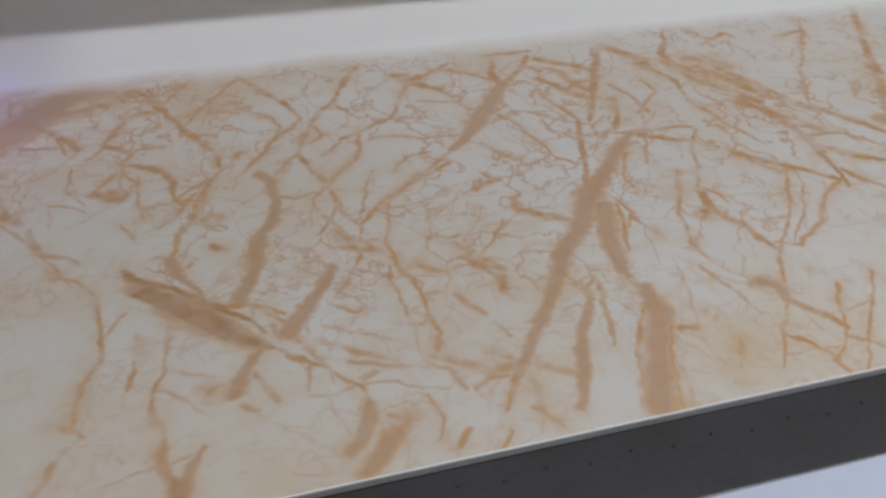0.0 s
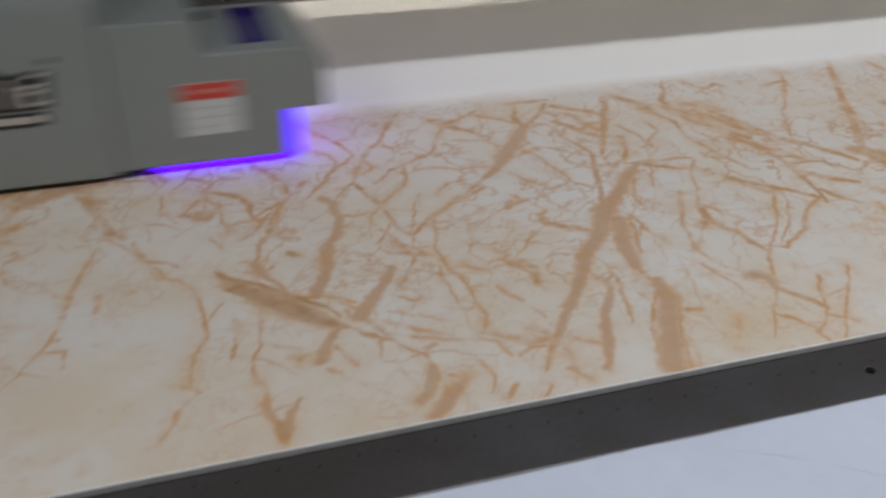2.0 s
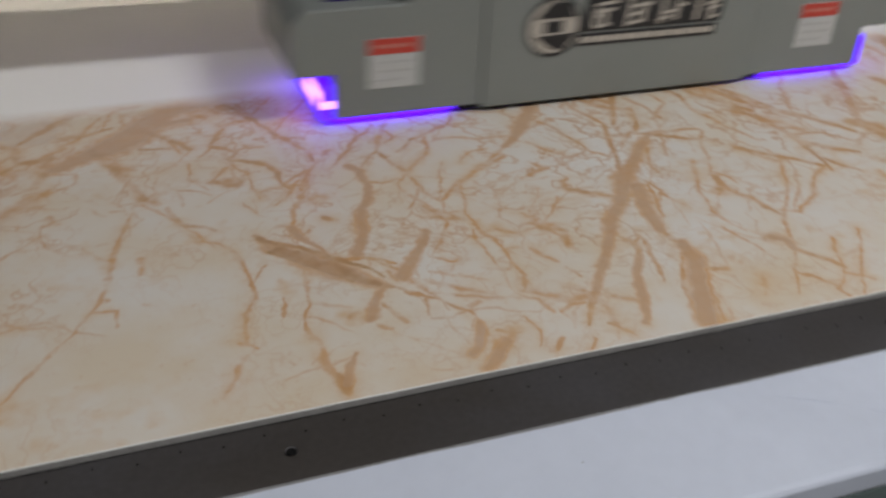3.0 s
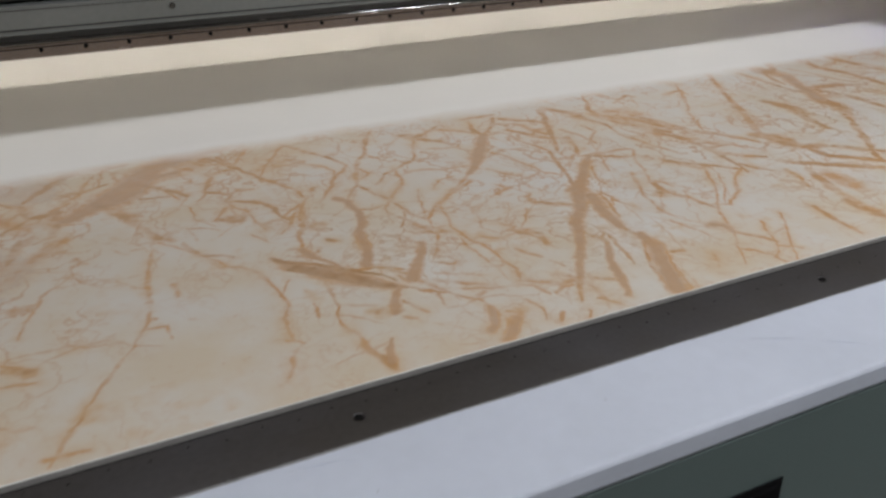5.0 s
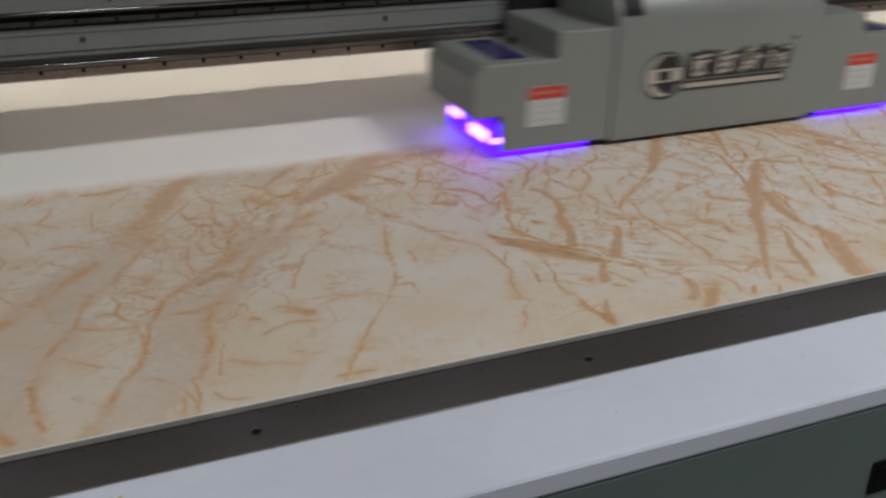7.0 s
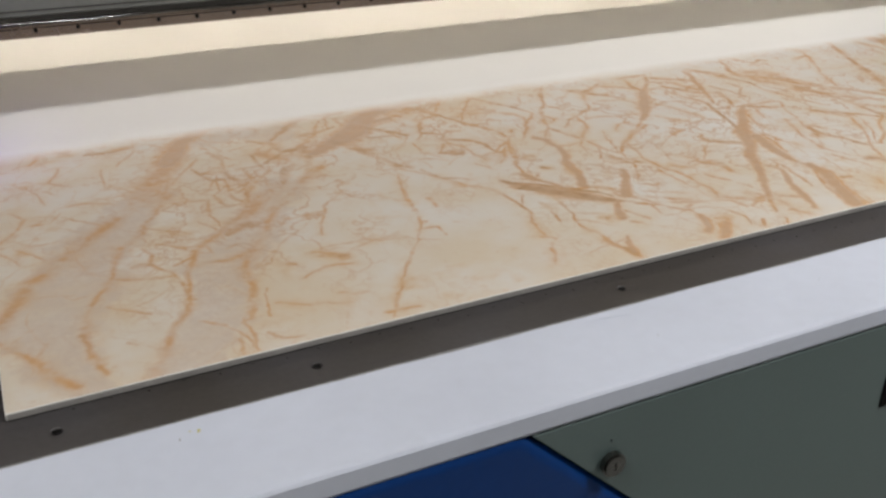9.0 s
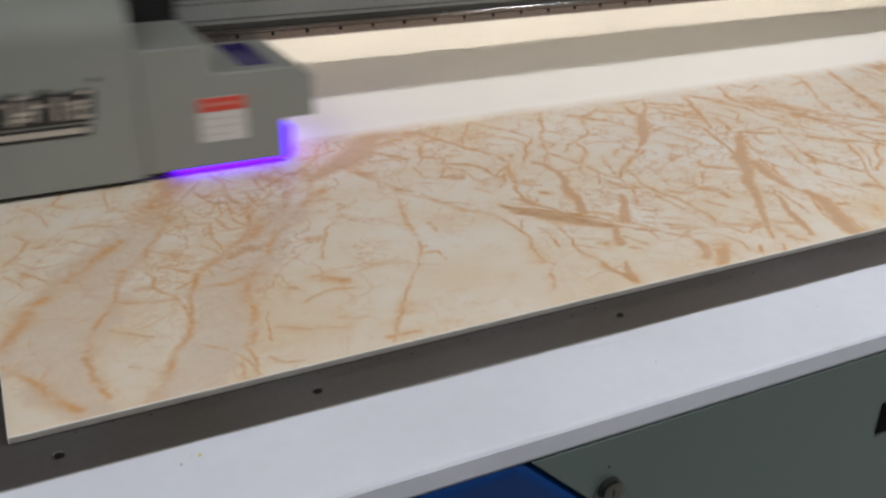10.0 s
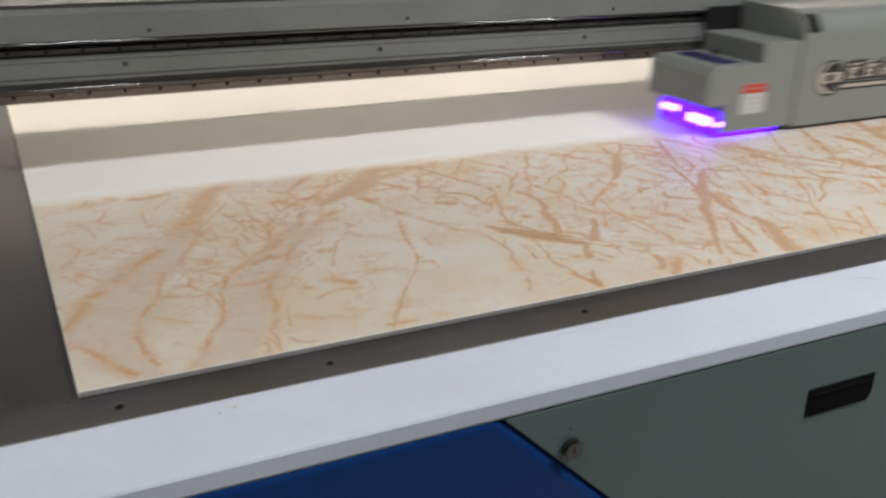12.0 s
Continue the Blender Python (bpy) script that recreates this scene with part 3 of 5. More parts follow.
    vein(ink, 'v', 4.7, 2.2, (0.840, 0.292), (0.849, 0.271), (0.853, 0.252))
    vein(ink, 'v', 3.9, 3.0, (0.863, 0.294), (0.859, 0.269), (0.874, 0.269))
    vein(ink, 'v', 3.9, 1.9, (0.849, 0.271), (0.830, 0.267), (0.820, 0.284))
    vein(ink, 'b', 6.7, 6.7, (0.725, 0.300), (0.731, 0.295))
    vein(ink, 'v', 4.0, 2.2, (0.540, 0.381), (0.556, 0.362), (0.569, 0.341), (0.579, 0.320))
    vein(ink, 'v', 2.3, 1.3, (0.579, 0.320), (0.597, 0.286), (0.606, 0.268))
    vein(ink, 'v', 2.2, 2.1, (0.582, 0.545), (0.591, 0.512), (0.597, 0.498))
    vein(ink, 'v', 1.2, 1.0, (0.652, 0.455), (0.662, 0.420), (0.665, 0.357))
    vein(ink, 'v', 4.8, 2.6, (0.644, 0.446), (0.628, 0.428), (0.615, 0.411))
    vein(ink, 'v', 2.7, 2.8, (0.579, 0.405), (0.604, 0.393), (0.615, 0.382))
    vein(ink, 'v', 2.2, 1.8, (0.603, 0.468), (0.599, 0.425), (0.615, 0.395))
    vein(ink, 'v', 1.7, 2.2, (0.645, 0.353), (0.659, 0.322))
    vein(ink, 'v', 3.9, 1.9, (0.564, 0.507), (0.547, 0.511))
    vein(ink, 'v', 3.3, 1.0, (0.840, 0.373), (0.828, 0.355), (0.817, 0.308))
    vein(ink, 'v', 2.7, 2.1, (0.851, 0.344), (0.832, 0.304), (0.818, 0.289))
    vein(ink, 'v', 4.6, 8.2, (1.154, 0.616), (1.130, 0.584), (1.094, 0.545))
    vein(ink, 't', 14.2, 16.2, (1.094, 0.545), (1.060, 0.500), (1.029, 0.459))
    vein(ink, 't', 15.5, 7.6, (1.029, 0.459), (1.007, 0.431), (0.988, 0.411))
    vein(ink, 'v', 6.3, 4.1, (0.988, 0.411), (0.960, 0.382), (0.923, 0.357))
    vein(ink, 'v', 4.5, 8.2, (1.104, 0.616), (1.089, 0.578), (1.093, 0.553))
    vein(ink, 'v', 10.5, 5.6, (1.138, 0.586), (1.153, 0.570))
    vein(ink, 'v', 5.9, 6.8, (1.100, 0.626), (1.131, 0.627), (1.159, 0.629))
    vein(ink, 'v', 6.2, 15.1, (1.225, 0.564), (1.242, 0.609), (1.257, 0.621), (1.269, 0.599))
    vein(ink, 'v', 16.0, 5.9, (1.269, 0.599), (1.285, 0.581), (1.291, 0.545))
    vein(ink, 'v', 7.4, 5.8, (1.223, 0.570), (1.202, 0.518), (1.182, 0.477), (1.160, 0.437))
    vein(ink, 'v', 10.1, 10.1, (1.160, 0.603), (1.189, 0.578), (1.217, 0.555))
    vein(ink, 'v', 9.1, 10.4, (1.139, 0.549), (1.157, 0.529), (1.165, 0.504), (1.182, 0.484))
    vein(ink, 'v', 3.6, 5.3, (1.158, 0.505), (1.184, 0.530), (1.200, 0.534))
    vein(ink, 'v', 8.8, 3.1, (1.185, 0.484), (1.208, 0.478), (1.199, 0.444), (1.176, 0.402))
    vein(ink, 'v', 5.6, 5.4, (1.146, 0.440), (1.121, 0.371), (1.110, 0.338))
    vein(ink, 't', 6.4, 9.2, (1.110, 0.338), (1.102, 0.311), (1.097, 0.291))
    vein(ink, 't', 7.5, 14.6, (1.189, 0.398), (1.162, 0.366), (1.130, 0.332))
    vein(ink, 't', 15.7, 20.0, (1.130, 0.332), (1.110, 0.309), (1.091, 0.287))
    vein(ink, 't', 19.1, 14.4, (1.091, 0.287), (1.071, 0.256), (1.035, 0.213))
    vein(ink, 't', 13.8, 10.3, (1.035, 0.213), (1.011, 0.176), (0.987, 0.142))
    vein(ink, 't', 11.1, 6.9, (0.987, 0.142), (0.966, 0.110), (0.949, 0.085))
    vein(ink, 'v', 8.4, 2.8, (0.950, 0.087), (0.934, 0.065), (0.916, 0.039))
    vein(ink, 's', 5.8, 3.8, (0.950, 0.087), (0.945, 0.055), (0.940, 0.020))
    vein(ink, 't', 13.7, 14.8, (1.098, 0.269), (1.088, 0.237), (1.078, 0.202))
    vein(ink, 't', 14.7, 9.0, (1.078, 0.202), (1.074, 0.185), (1.071, 0.170))
    vein(ink, 'v', 3.6, 2.8, (1.111, 0.271), (1.106, 0.242), (1.091, 0.198))
    vein(ink, 'v', 3.4, 2.2, (1.115, 0.275), (1.120, 0.253), (1.107, 0.232))
    vein(ink, 'v', 3.9, 2.7, (1.115, 0.249), (1.123, 0.228), (1.130, 0.214))
    vein(ink, 'v', 4.3, 5.5, (1.072, 0.175), (1.075, 0.150), (1.078, 0.135))
    vein(ink, 't', 11.5, 21.5, (1.080, 0.142), (1.079, 0.126), (1.075, 0.109))
    vein(ink, 't', 21.3, 17.7, (1.075, 0.109), (1.054, 0.072))
    vein(ink, 't', 18.3, 19.5, (1.054, 0.072), (1.039, 0.042), (1.024, 0.008))
    vein(ink, 'v', 2.8, 3.6, (1.065, 0.117), (1.042, 0.082), (1.023, 0.034), (1.017, 0.010))
    vein(ink, 'v', 2.2, 2.7, (1.088, 0.111), (1.064, 0.069), (1.045, 0.022), (1.041, 0.004))
    vein(ink, 'v', 4.2, 6.8, (1.043, 0.170), (1.031, 0.154), (1.022, 0.133))
    vein(ink, 't', 7.6, 8.5, (1.022, 0.133), (1.001, 0.094), (0.986, 0.063))
    vein(ink, 't', 8.5, 5.4, (0.986, 0.063), (0.975, 0.041), (0.966, 0.024))
    vein(ink, 'v', 5.3, 2.7, (1.043, 0.170), (1.044, 0.159), (1.035, 0.129), (1.028, 0.101), (1.023, 0.081))
    vein(ink, 'v', 2.8, 2.1, (1.018, 0.174), (1.028, 0.159), (1.029, 0.146))
    vein(ink, 'v', 4.0, 4.4, (1.179, 0.401), (1.211, 0.402), (1.250, 0.396), (1.266, 0.392))
    vein(ink, 'v', 8.1, 6.3, (1.185, 0.399), (1.210, 0.386), (1.231, 0.374))
    vein(ink, 'v', 5.3, 4.8, (1.231, 0.374), (1.249, 0.363), (1.261, 0.347))
    vein(ink, 'v', 2.7, 2.8, (1.203, 0.388), (1.189, 0.360), (1.178, 0.332))
    vein(ink, 'v', 4.1, 3.1, (1.265, 0.386), (1.240, 0.347), (1.231, 0.318), (1.207, 0.278))
    vein(ink, 'v', 4.3, 7.7, (1.207, 0.278), (1.203, 0.258), (1.201, 0.232))
    vein(ink, 'b', 13.5, 14.5, (1.187, 0.229), (1.197, 0.228))
    vein(ink, 'v', 8.2, 4.4, (1.201, 0.232), (1.215, 0.208), (1.223, 0.172), (1.226, 0.153))
    vein(ink, 'v', 4.7, 2.3, (1.208, 0.278), (1.220, 0.259), (1.223, 0.242))
    vein(ink, 'v', 5.5, 2.6, (1.202, 0.314), (1.184, 0.274), (1.166, 0.236), (1.153, 0.191))
    vein(ink, 'v', 5.4, 2.2, (1.153, 0.191), (1.158, 0.162), (1.164, 0.143))
    vein(ink, 'v', 8.8, 9.8, (1.279, 0.337), (1.294, 0.314), (1.311, 0.298), (1.336, 0.279))
    vein(ink, 'v', 5.5, 3.7, (1.290, 0.309), (1.307, 0.281), (1.322, 0.283))
    vein(ink, 'v', 3.5, 3.6, (1.316, 0.285), (1.289, 0.235), (1.258, 0.192), (1.223, 0.154))
    vein(ink, 'v', 4.4, 3.4, (1.223, 0.154), (1.203, 0.116), (1.184, 0.085))
    vein(ink, 'v', 7.1, 6.3, (1.336, 0.279), (1.358, 0.256))
    vein(ink, 'v', 4.9, 3.9, (1.231, 0.170), (1.252, 0.160), (1.290, 0.189), (1.334, 0.234), (1.361, 0.256))
    vein(ink, 'v', 6.7, 8.7, (1.360, 0.647), (1.346, 0.612), (1.323, 0.581), (1.329, 0.550), (1.328, 0.519))
    vein(ink, 'v', 24.6, 19.6, (1.320, 0.541), (1.343, 0.524), (1.362, 0.503))
    vein(ink, 'v', 18.7, 10.3, (1.362, 0.503), (1.378, 0.475), (1.395, 0.439), (1.426, 0.394))
    vein(ink, 'v', 16.0, 12.2, (1.324, 0.512), (1.343, 0.483), (1.361, 0.447), (1.375, 0.426))
    vein(ink, 'v', 9.2, 10.6, (1.375, 0.524), (1.398, 0.469), (1.413, 0.419), (1.431, 0.400))
    vein(ink, 'v', 10.2, 6.8, (1.431, 0.400), (1.453, 0.366), (1.474, 0.326))
    vein(ink, 'v', 8.2, 2.6, (1.291, 0.545), (1.303, 0.509), (1.293, 0.449))
    vein(ink, 'v', 14.0, 9.9, (1.284, 0.567), (1.291, 0.538))
    vein(ink, 'v', 4.7, 3.5, (1.262, 0.519), (1.268, 0.486), (1.221, 0.438))
    vein(ink, 's', 25.6, 20.4, (1.353, 0.565), (1.381, 0.549), (1.388, 0.525))
    vein(ink, 'v', 4.1, 3.1, (1.569, 0.639), (1.547, 0.593), (1.479, 0.499), (1.447, 0.441), (1.433, 0.414))
    vein(ink, 'v', 6.4, 6.3, (1.503, 0.594), (1.553, 0.602))
    vein(ink, 'v', 4.9, 8.2, (1.393, 0.591), (1.439, 0.619), (1.449, 0.606))
    vein(ink, 'v', 8.0, 3.2, (1.371, 0.415), (1.380, 0.370), (1.374, 0.319), (1.369, 0.271), (1.359, 0.239))
    vein(ink, 'v', 8.4, 7.0, (1.378, 0.324), (1.397, 0.300), (1.433, 0.273))
    vein(ink, 'v', 3.9, 3.7, (1.293, 0.449), (1.307, 0.395), (1.323, 0.338))
    vein(ink, 'v', 8.7, 6.0, (1.354, 0.449), (1.371, 0.379), (1.379, 0.337), (1.379, 0.305))
    vein(ink, 'v', 5.3, 3.4, (1.383, 0.342), (1.425, 0.338), (1.453, 0.299))
    vein(ink, 'v', 6.4, 4.9, (1.375, 0.269), (1.384, 0.244), (1.398, 0.229))
    vein(ink, 'v', 5.4, 5.1, (0.974, 0.328), (0.993, 0.334), (1.010, 0.346), (1.002, 0.360))
    vein(ink, 'v', 3.6, 8.7, (1.031, 0.313), (1.017, 0.306), (1.015, 0.286), (1.035, 0.270))
    vein(ink, 'v', 8.9, 8.6, (1.035, 0.270), (1.047, 0.263), (1.057, 0.256))
    vein(ink, 'v', 4.7, 3.1, (1.063, 0.471), (1.076, 0.440), (1.086, 0.398), (1.088, 0.361))
    vein(ink, 'v', 4.5, 4.4, (1.021, 0.415), (1.036, 0.386), (1.049, 0.377))
    vein(ink, 'v', 3.5, 3.5, (1.090, 0.366), (1.106, 0.350))
    vein(ink, 'v', 3.0, 4.0, (0.959, 0.443), (0.991, 0.442), (1.017, 0.442))
    vein(ink, 'v', 3.2, 2.2, (0.982, 0.527), (1.033, 0.514))
    vein(ink, 'v', 4.5, 5.0, (1.032, 0.600), (1.063, 0.584), (1.085, 0.563))
    vein(ink, 's', 7.0, 7.1, (0.911, 0.455), (0.937, 0.455), (0.959, 0.443))
    vein(ink, 't', 4.5, 13.7, (0.647, 0.279), (0.659, 0.257))
    vein(ink, 't', 16.5, 27.3, (0.659, 0.257), (0.679, 0.230), (0.702, 0.206))
    vein(ink, 't', 28.3, 18.3, (0.702, 0.206), (0.725, 0.183), (0.746, 0.157))
    vein(ink, 't', 16.9, 5.9, (0.746, 0.157), (0.758, 0.147))
    vein(ink, 'd', 10.9, 12.5, (0.666, 0.248), (0.692, 0.218), (0.717, 0.191))
    vein(ink, 'd', 12.2, 7.5, (0.717, 0.191), (0.733, 0.172), (0.746, 0.157))
    vein(ink, 'd', 5.5, 6.3, (0.649, 0.272), (0.684, 0.247), (0.706, 0.221), (0.727, 0.206))
    vein(ink, 'd', 5.1, 3.3, (0.727, 0.206), (0.744, 0.191), (0.757, 0.170))
    vein(ink, 'd', 4.0, 2.8, (0.656, 0.246), (0.682, 0.216), (0.703, 0.192), (0.723, 0.170))
    vein(ink, 't', 8.7, 2.9, (0.687, 0.288), (0.691, 0.264), (0.707, 0.233), (0.711, 0.222))
    vein(ink, 'v', 6.1, 3.6, (0.728, 0.208), (0.746, 0.210), (0.764, 0.198), (0.774, 0.189))
    vein(ink, 'v', 2.6, 2.1, (0.759, 0.196), (0.774, 0.177), (0.786, 0.175))
    vein(ink, 't', 7.2, 9.2, (0.825, 0.242), (0.811, 0.221), (0.791, 0.191))
    vein(ink, 't', 11.2, 14.3, (0.791, 0.191), (0.781, 0.175), (0.773, 0.161))
    vein(ink, 's', 16.3, 4.7, (0.768, 0.164), (0.783, 0.149), (0.793, 0.116))
    vein(ink, 'v', 5.1, 3.1, (0.764, 0.178), (0.766, 0.156))
    vein(ink, 'v', 5.6, 3.6, (0.764, 0.143), (0.779, 0.126), (0.794, 0.115))
    vein(ink, 'v', 3.1, 4.0, (0.620, 0.260), (0.625, 0.232), (0.628, 0.202))
    vein(ink, 'v', 4.0, 3.1, (0.628, 0.202), (0.628, 0.168), (0.620, 0.151))
    vein(ink, 'v', 3.8, 4.3, (0.620, 0.151), (0.614, 0.134), (0.607, 0.098))
    vein(ink, 'v', 2.4, 1.9, (0.592, 0.288), (0.611, 0.274), (0.620, 0.260))
    vein(ink, 'v', 3.7, 2.9, (0.601, 0.103), (0.609, 0.096), (0.617, 0.089))
    vein(ink, 'v', 1.9, 3.9, (0.652, 0.162), (0.653, 0.148), (0.646, 0.130))
    vein(ink, 'v', 3.3, 2.5, (0.683, 0.205), (0.679, 0.181), (0.672, 0.143), (0.664, 0.120))
    vein(ink, 'v', 3.0, 4.4, (0.664, 0.120), (0.665, 0.096), (0.670, 0.078))
    vein(ink, 'v', 4.2, 5.3, (0.670, 0.078), (0.666, 0.047), (0.672, 0.023))
    vein(ink, 't', 3.4, 7.4, (0.698, 0.060), (0.685, 0.042), (0.676, 0.020))
    vein(ink, 'v', 7.1, 8.0, (0.672, 0.033), (0.674, 0.019), (0.675, 0.010))
    vein(ink, 'b', 10.8, 14.9, (0.706, 0.107), (0.721, 0.104))
    vein(ink, 't', 7.8, 6.9, (0.721, 0.102), (0.731, 0.127), (0.750, 0.151))
    vein(ink, 'v', 4.0, 3.1, (0.727, 0.091), (0.739, 0.084))
    vein(ink, 'v', 3.1, 3.8, (0.736, 0.129), (0.746, 0.107), (0.752, 0.089))
    vein(ink, 's', 3.4, 2.2, (0.782, 0.119), (0.776, 0.095))
    vein(ink, 't', 6.2, 8.4, (0.819, 0.069), (0.812, 0.053))
    vein(ink, 't', 8.9, 5.7, (0.812, 0.053), (0.800, 0.036), (0.791, 0.028))
    vein(ink, 's', 11.2, 13.3, (0.843, 0.050), (0.828, 0.034))
    vein(ink, 't', 11.9, 10.7, (0.831, 0.038), (0.815, 0.021), (0.801, 0.008))
    vein(ink, 'v', 3.1, 2.2, (0.829, 0.054), (0.848, 0.045))
    vein(ink, 'v', 4.0, 3.3, (0.598, 0.071), (0.590, 0.053), (0.582, 0.041))
    vein(ink, 'v', 1.3, 2.2, (0.630, 0.194), (0.642, 0.220), (0.648, 0.224))
    vein(ink, 's', 2.2, 1.9, (0.753, 0.019), (0.769, 0.013))
    vein(ink, 'v', 4.4, 2.2, (0.814, 0.188), (0.830, 0.175), (0.837, 0.180))
    vein(ink, 'v', 4.9, 0.8, (0.800, 0.163), (0.829, 0.147), (0.849, 0.133))
    vein(ink, 'v', 3.9, 2.0, (0.873, 0.229), (0.870, 0.189), (0.870, 0.160))
    vein(ink, 'v', 4.2, 4.1, (0.876, 0.242), (0.888, 0.208), (0.889, 0.184))
    vein(ink, 'v', 4.0, 3.2, (0.889, 0.184), (0.888, 0.153), (0.891, 0.131), (0.881, 0.104))
    vein(ink, 'v', 3.0, 3.0, (0.889, 0.184), (0.909, 0.183))
    vein(ink, 's', 7.2, 8.7, (0.879, 0.106), (0.901, 0.087), (0.916, 0.076), (0.948, 0.081))
    vein(ink, 'v', 4.9, 4.6, (0.873, 0.101), (0.887, 0.087), (0.893, 0.063))
    vein(ink, 'b', 14.1, 14.9, (0.949, 0.215), (0.962, 0.206))
    vein(ink, 'b', 6.7, 6.8, (0.963, 0.189), (0.961, 0.165))
    vein(ink, 'v', 5.8, 4.8, (0.920, 0.176), (0.924, 0.159), (0.935, 0.144))
    vein(ink, 'v', 4.0, 3.4, (0.951, 0.209), (0.960, 0.189), (0.967, 0.179))
    vein(ink, 'v', 3.5, 3.5, (0.940, 0.132), (0.946, 0.114))
    vein(ink, 'b', 8.0, 8.0, (0.922, 0.101), (0.935, 0.091))
    vein(ink, 'v', 4.8, 3.4, (0.882, 0.026), (0.869, 0.009))
    vein(ink, 'v', 2.2, 2.2, (0.909, 0.018), (0.897, -0.001))
    vein(ink, 'v', 3.5, 2.2, (0.936, 0.033), (0.947, 0.006))
    vein(ink, 'v', 3.8, 4.0, (0.901, 0.061), (0.913, 0.070), (0.929, 0.070))
    vein(ink, 's', 6.4, 6.7, (0.956, 0.072), (0.975, 0.060))
    vein(ink, 't', 9.9, 7.4, (1.185, 0.123), (1.194, 0.113), (1.191, 0.095))
    vein(ink, 'v', 8.9, 5.7, (1.191, 0.095), (1.198, 0.081), (1.215, 0.065), (1.220, 0.049))
    vein(ink, 'b', 18.8, 16.8, (1.184, 0.118), (1.190, 0.110))
    vein(ink, 'v', 4.4, 0.8, (1.184, 0.085), (1.172, 0.069), (1.141, 0.021))
    vein(ink, 'v', 3.5, 1.6, (1.248, 0.104), (1.233, 0.076), (1.220, 0.049), (1.202, 0.025))
    vein(ink, 'v', 2.7, 4.4, (1.202, 0.025), (1.185, 0.016), (1.190, -0.000))
    vein(ink, 'v', 2.9, 2.2, (1.292, 0.109), (1.248, 0.056), (1.204, 0.001))
    vein(ink, 'v', 4.2, 3.6, (1.212, 0.038), (1.235, 0.019))
    vein(ink, 'v', 2.8, 2.2, (1.165, 0.056), (1.179, 0.038), (1.189, 0.015))
    vein(ink, 'b', 7.2, 7.2, (1.083, 0.086), (1.093, 0.081))
    vein(ink, 's', 4.4, 3.0, (1.125, 0.060), (1.104, 0.031))
    vein(ink, 's', 10.3, 10.1, (1.173, 0.557), (1.181, 0.523), (1.191, 0.505))
    vein(ink, 's', 15.8, 14.9, (1.320, 0.555), (1.331, 0.502), (1.356, 0.464))
    vein(ink, 's', 11.6, 11.6, (1.346, 0.436), (1.379, 0.391), (1.404, 0.351))
    vein(ink, 'v', 5.9, 4.0, (1.221, 0.513), (1.234, 0.479), (1.234, 0.435))
    vein(ink, 'v', 5.6, 3.6, (1.129, 0.505), (1.141, 0.465), (1.146, 0.436))
    vein(ink, 'v', 3.1, 2.9, (1.168, 0.359), (1.145, 0.317), (1.144, 0.295))
    vein(ink, 'v', 3.4, 3.9, (0.827, 0.335), (0.842, 0.301), (0.850, 0.280))
    vein(ink, 'v', 3.9, 2.9, (0.898, 0.223), (0.919, 0.209), (0.941, 0.211))
    vein(ink, 'v', 4.0, 3.9, (0.789, 0.371), (0.809, 0.360), (0.833, 0.365))
    vein(ink, 'v', 3.3, 2.0, (0.853, 0.252), (0.830, 0.216), (0.810, 0.190))
    vein(ink, 'v', 2.0, 3.8, (0.919, 0.387), (0.936, 0.406), (0.963, 0.411))
    vein(ink, 'v', 1.3, 2.5, (0.897, 0.392), (0.881, 0.352), (0.865, 0.305))
    vein(ink, 'v', 3.1, 2.6, (0.937, 0.248), (0.947, 0.227), (0.950, 0.213))
    vein(ink, 'v', 2.8, 2.1, (0.995, 0.271), (0.972, 0.239), (0.957, 0.225))
    vein(ink, 's', 7.3, 6.1, (0.793, 0.150), (0.816, 0.130), (0.847, 0.108))
    vein(ink, 's', 6.2, 5.3, (0.813, 0.117), (0.837, 0.104), (0.871, 0.095))
    vein(ink, 'v', 2.8, 2.2, (0.798, 0.108), (0.815, 0.085), (0.820, 0.070))
    vein(ink, 'v', 2.2, 1.3, (0.862, 0.066), (0.868, 0.040), (0.858, 0.020))
    vein(ink, 'v', 3.7, 2.1, (1.143, 0.158), (1.156, 0.112), (1.159, 0.080))
    vein(ink, 'v', 2.5, 1.4, (1.314, 0.251), (1.285, 0.205), (1.249, 0.166))
    vein(ink, 't', 22.1, 28.9, (0.357, 0.687), (0.316, 0.663), (0.282, 0.616))
    vein(ink, 't', 26.3, 33.3, (0.282, 0.616), (0.248, 0.543))
    vein(ink, 's', 36.4, 37.7, (0.248, 0.543), (0.215, 0.476))
    vein(ink, 's', 40.6, 45.2, (0.223, 0.484), (0.192, 0.429))
    vein(ink, 'p', 57.5, 70.8, (0.202, 0.438), (0.159, 0.360))
    vein(ink, 'p', 76.6, 92.0, (0.159, 0.360), (0.112, 0.287))
    vein(ink, 'p', 82.7, 106.2, (0.112, 0.287), (0.069, 0.204))
    vein(ink, 'p', 92.8, 85.6, (0.069, 0.204), (0.042, 0.128))
    vein(ink, 'p', 71.1, 61.9, (0.042, 0.128), (0.054, 0.066))
    vein(ink, 'p', 54.5, 37.3, (0.054, 0.066), (0.069, 0.012))
    vein(ink, 's', 14.8, 17.7, (0.210, 0.467), (0.146, 0.366), (0.107, 0.323))
    vein(ink, 's', 16.2, 20.3, (0.107, 0.323), (0.071, 0.275), (0.039, 0.239))
    vein(ink, 's', 16.8, 16.3, (0.039, 0.239), (0.020, 0.194), (0.006, 0.163))
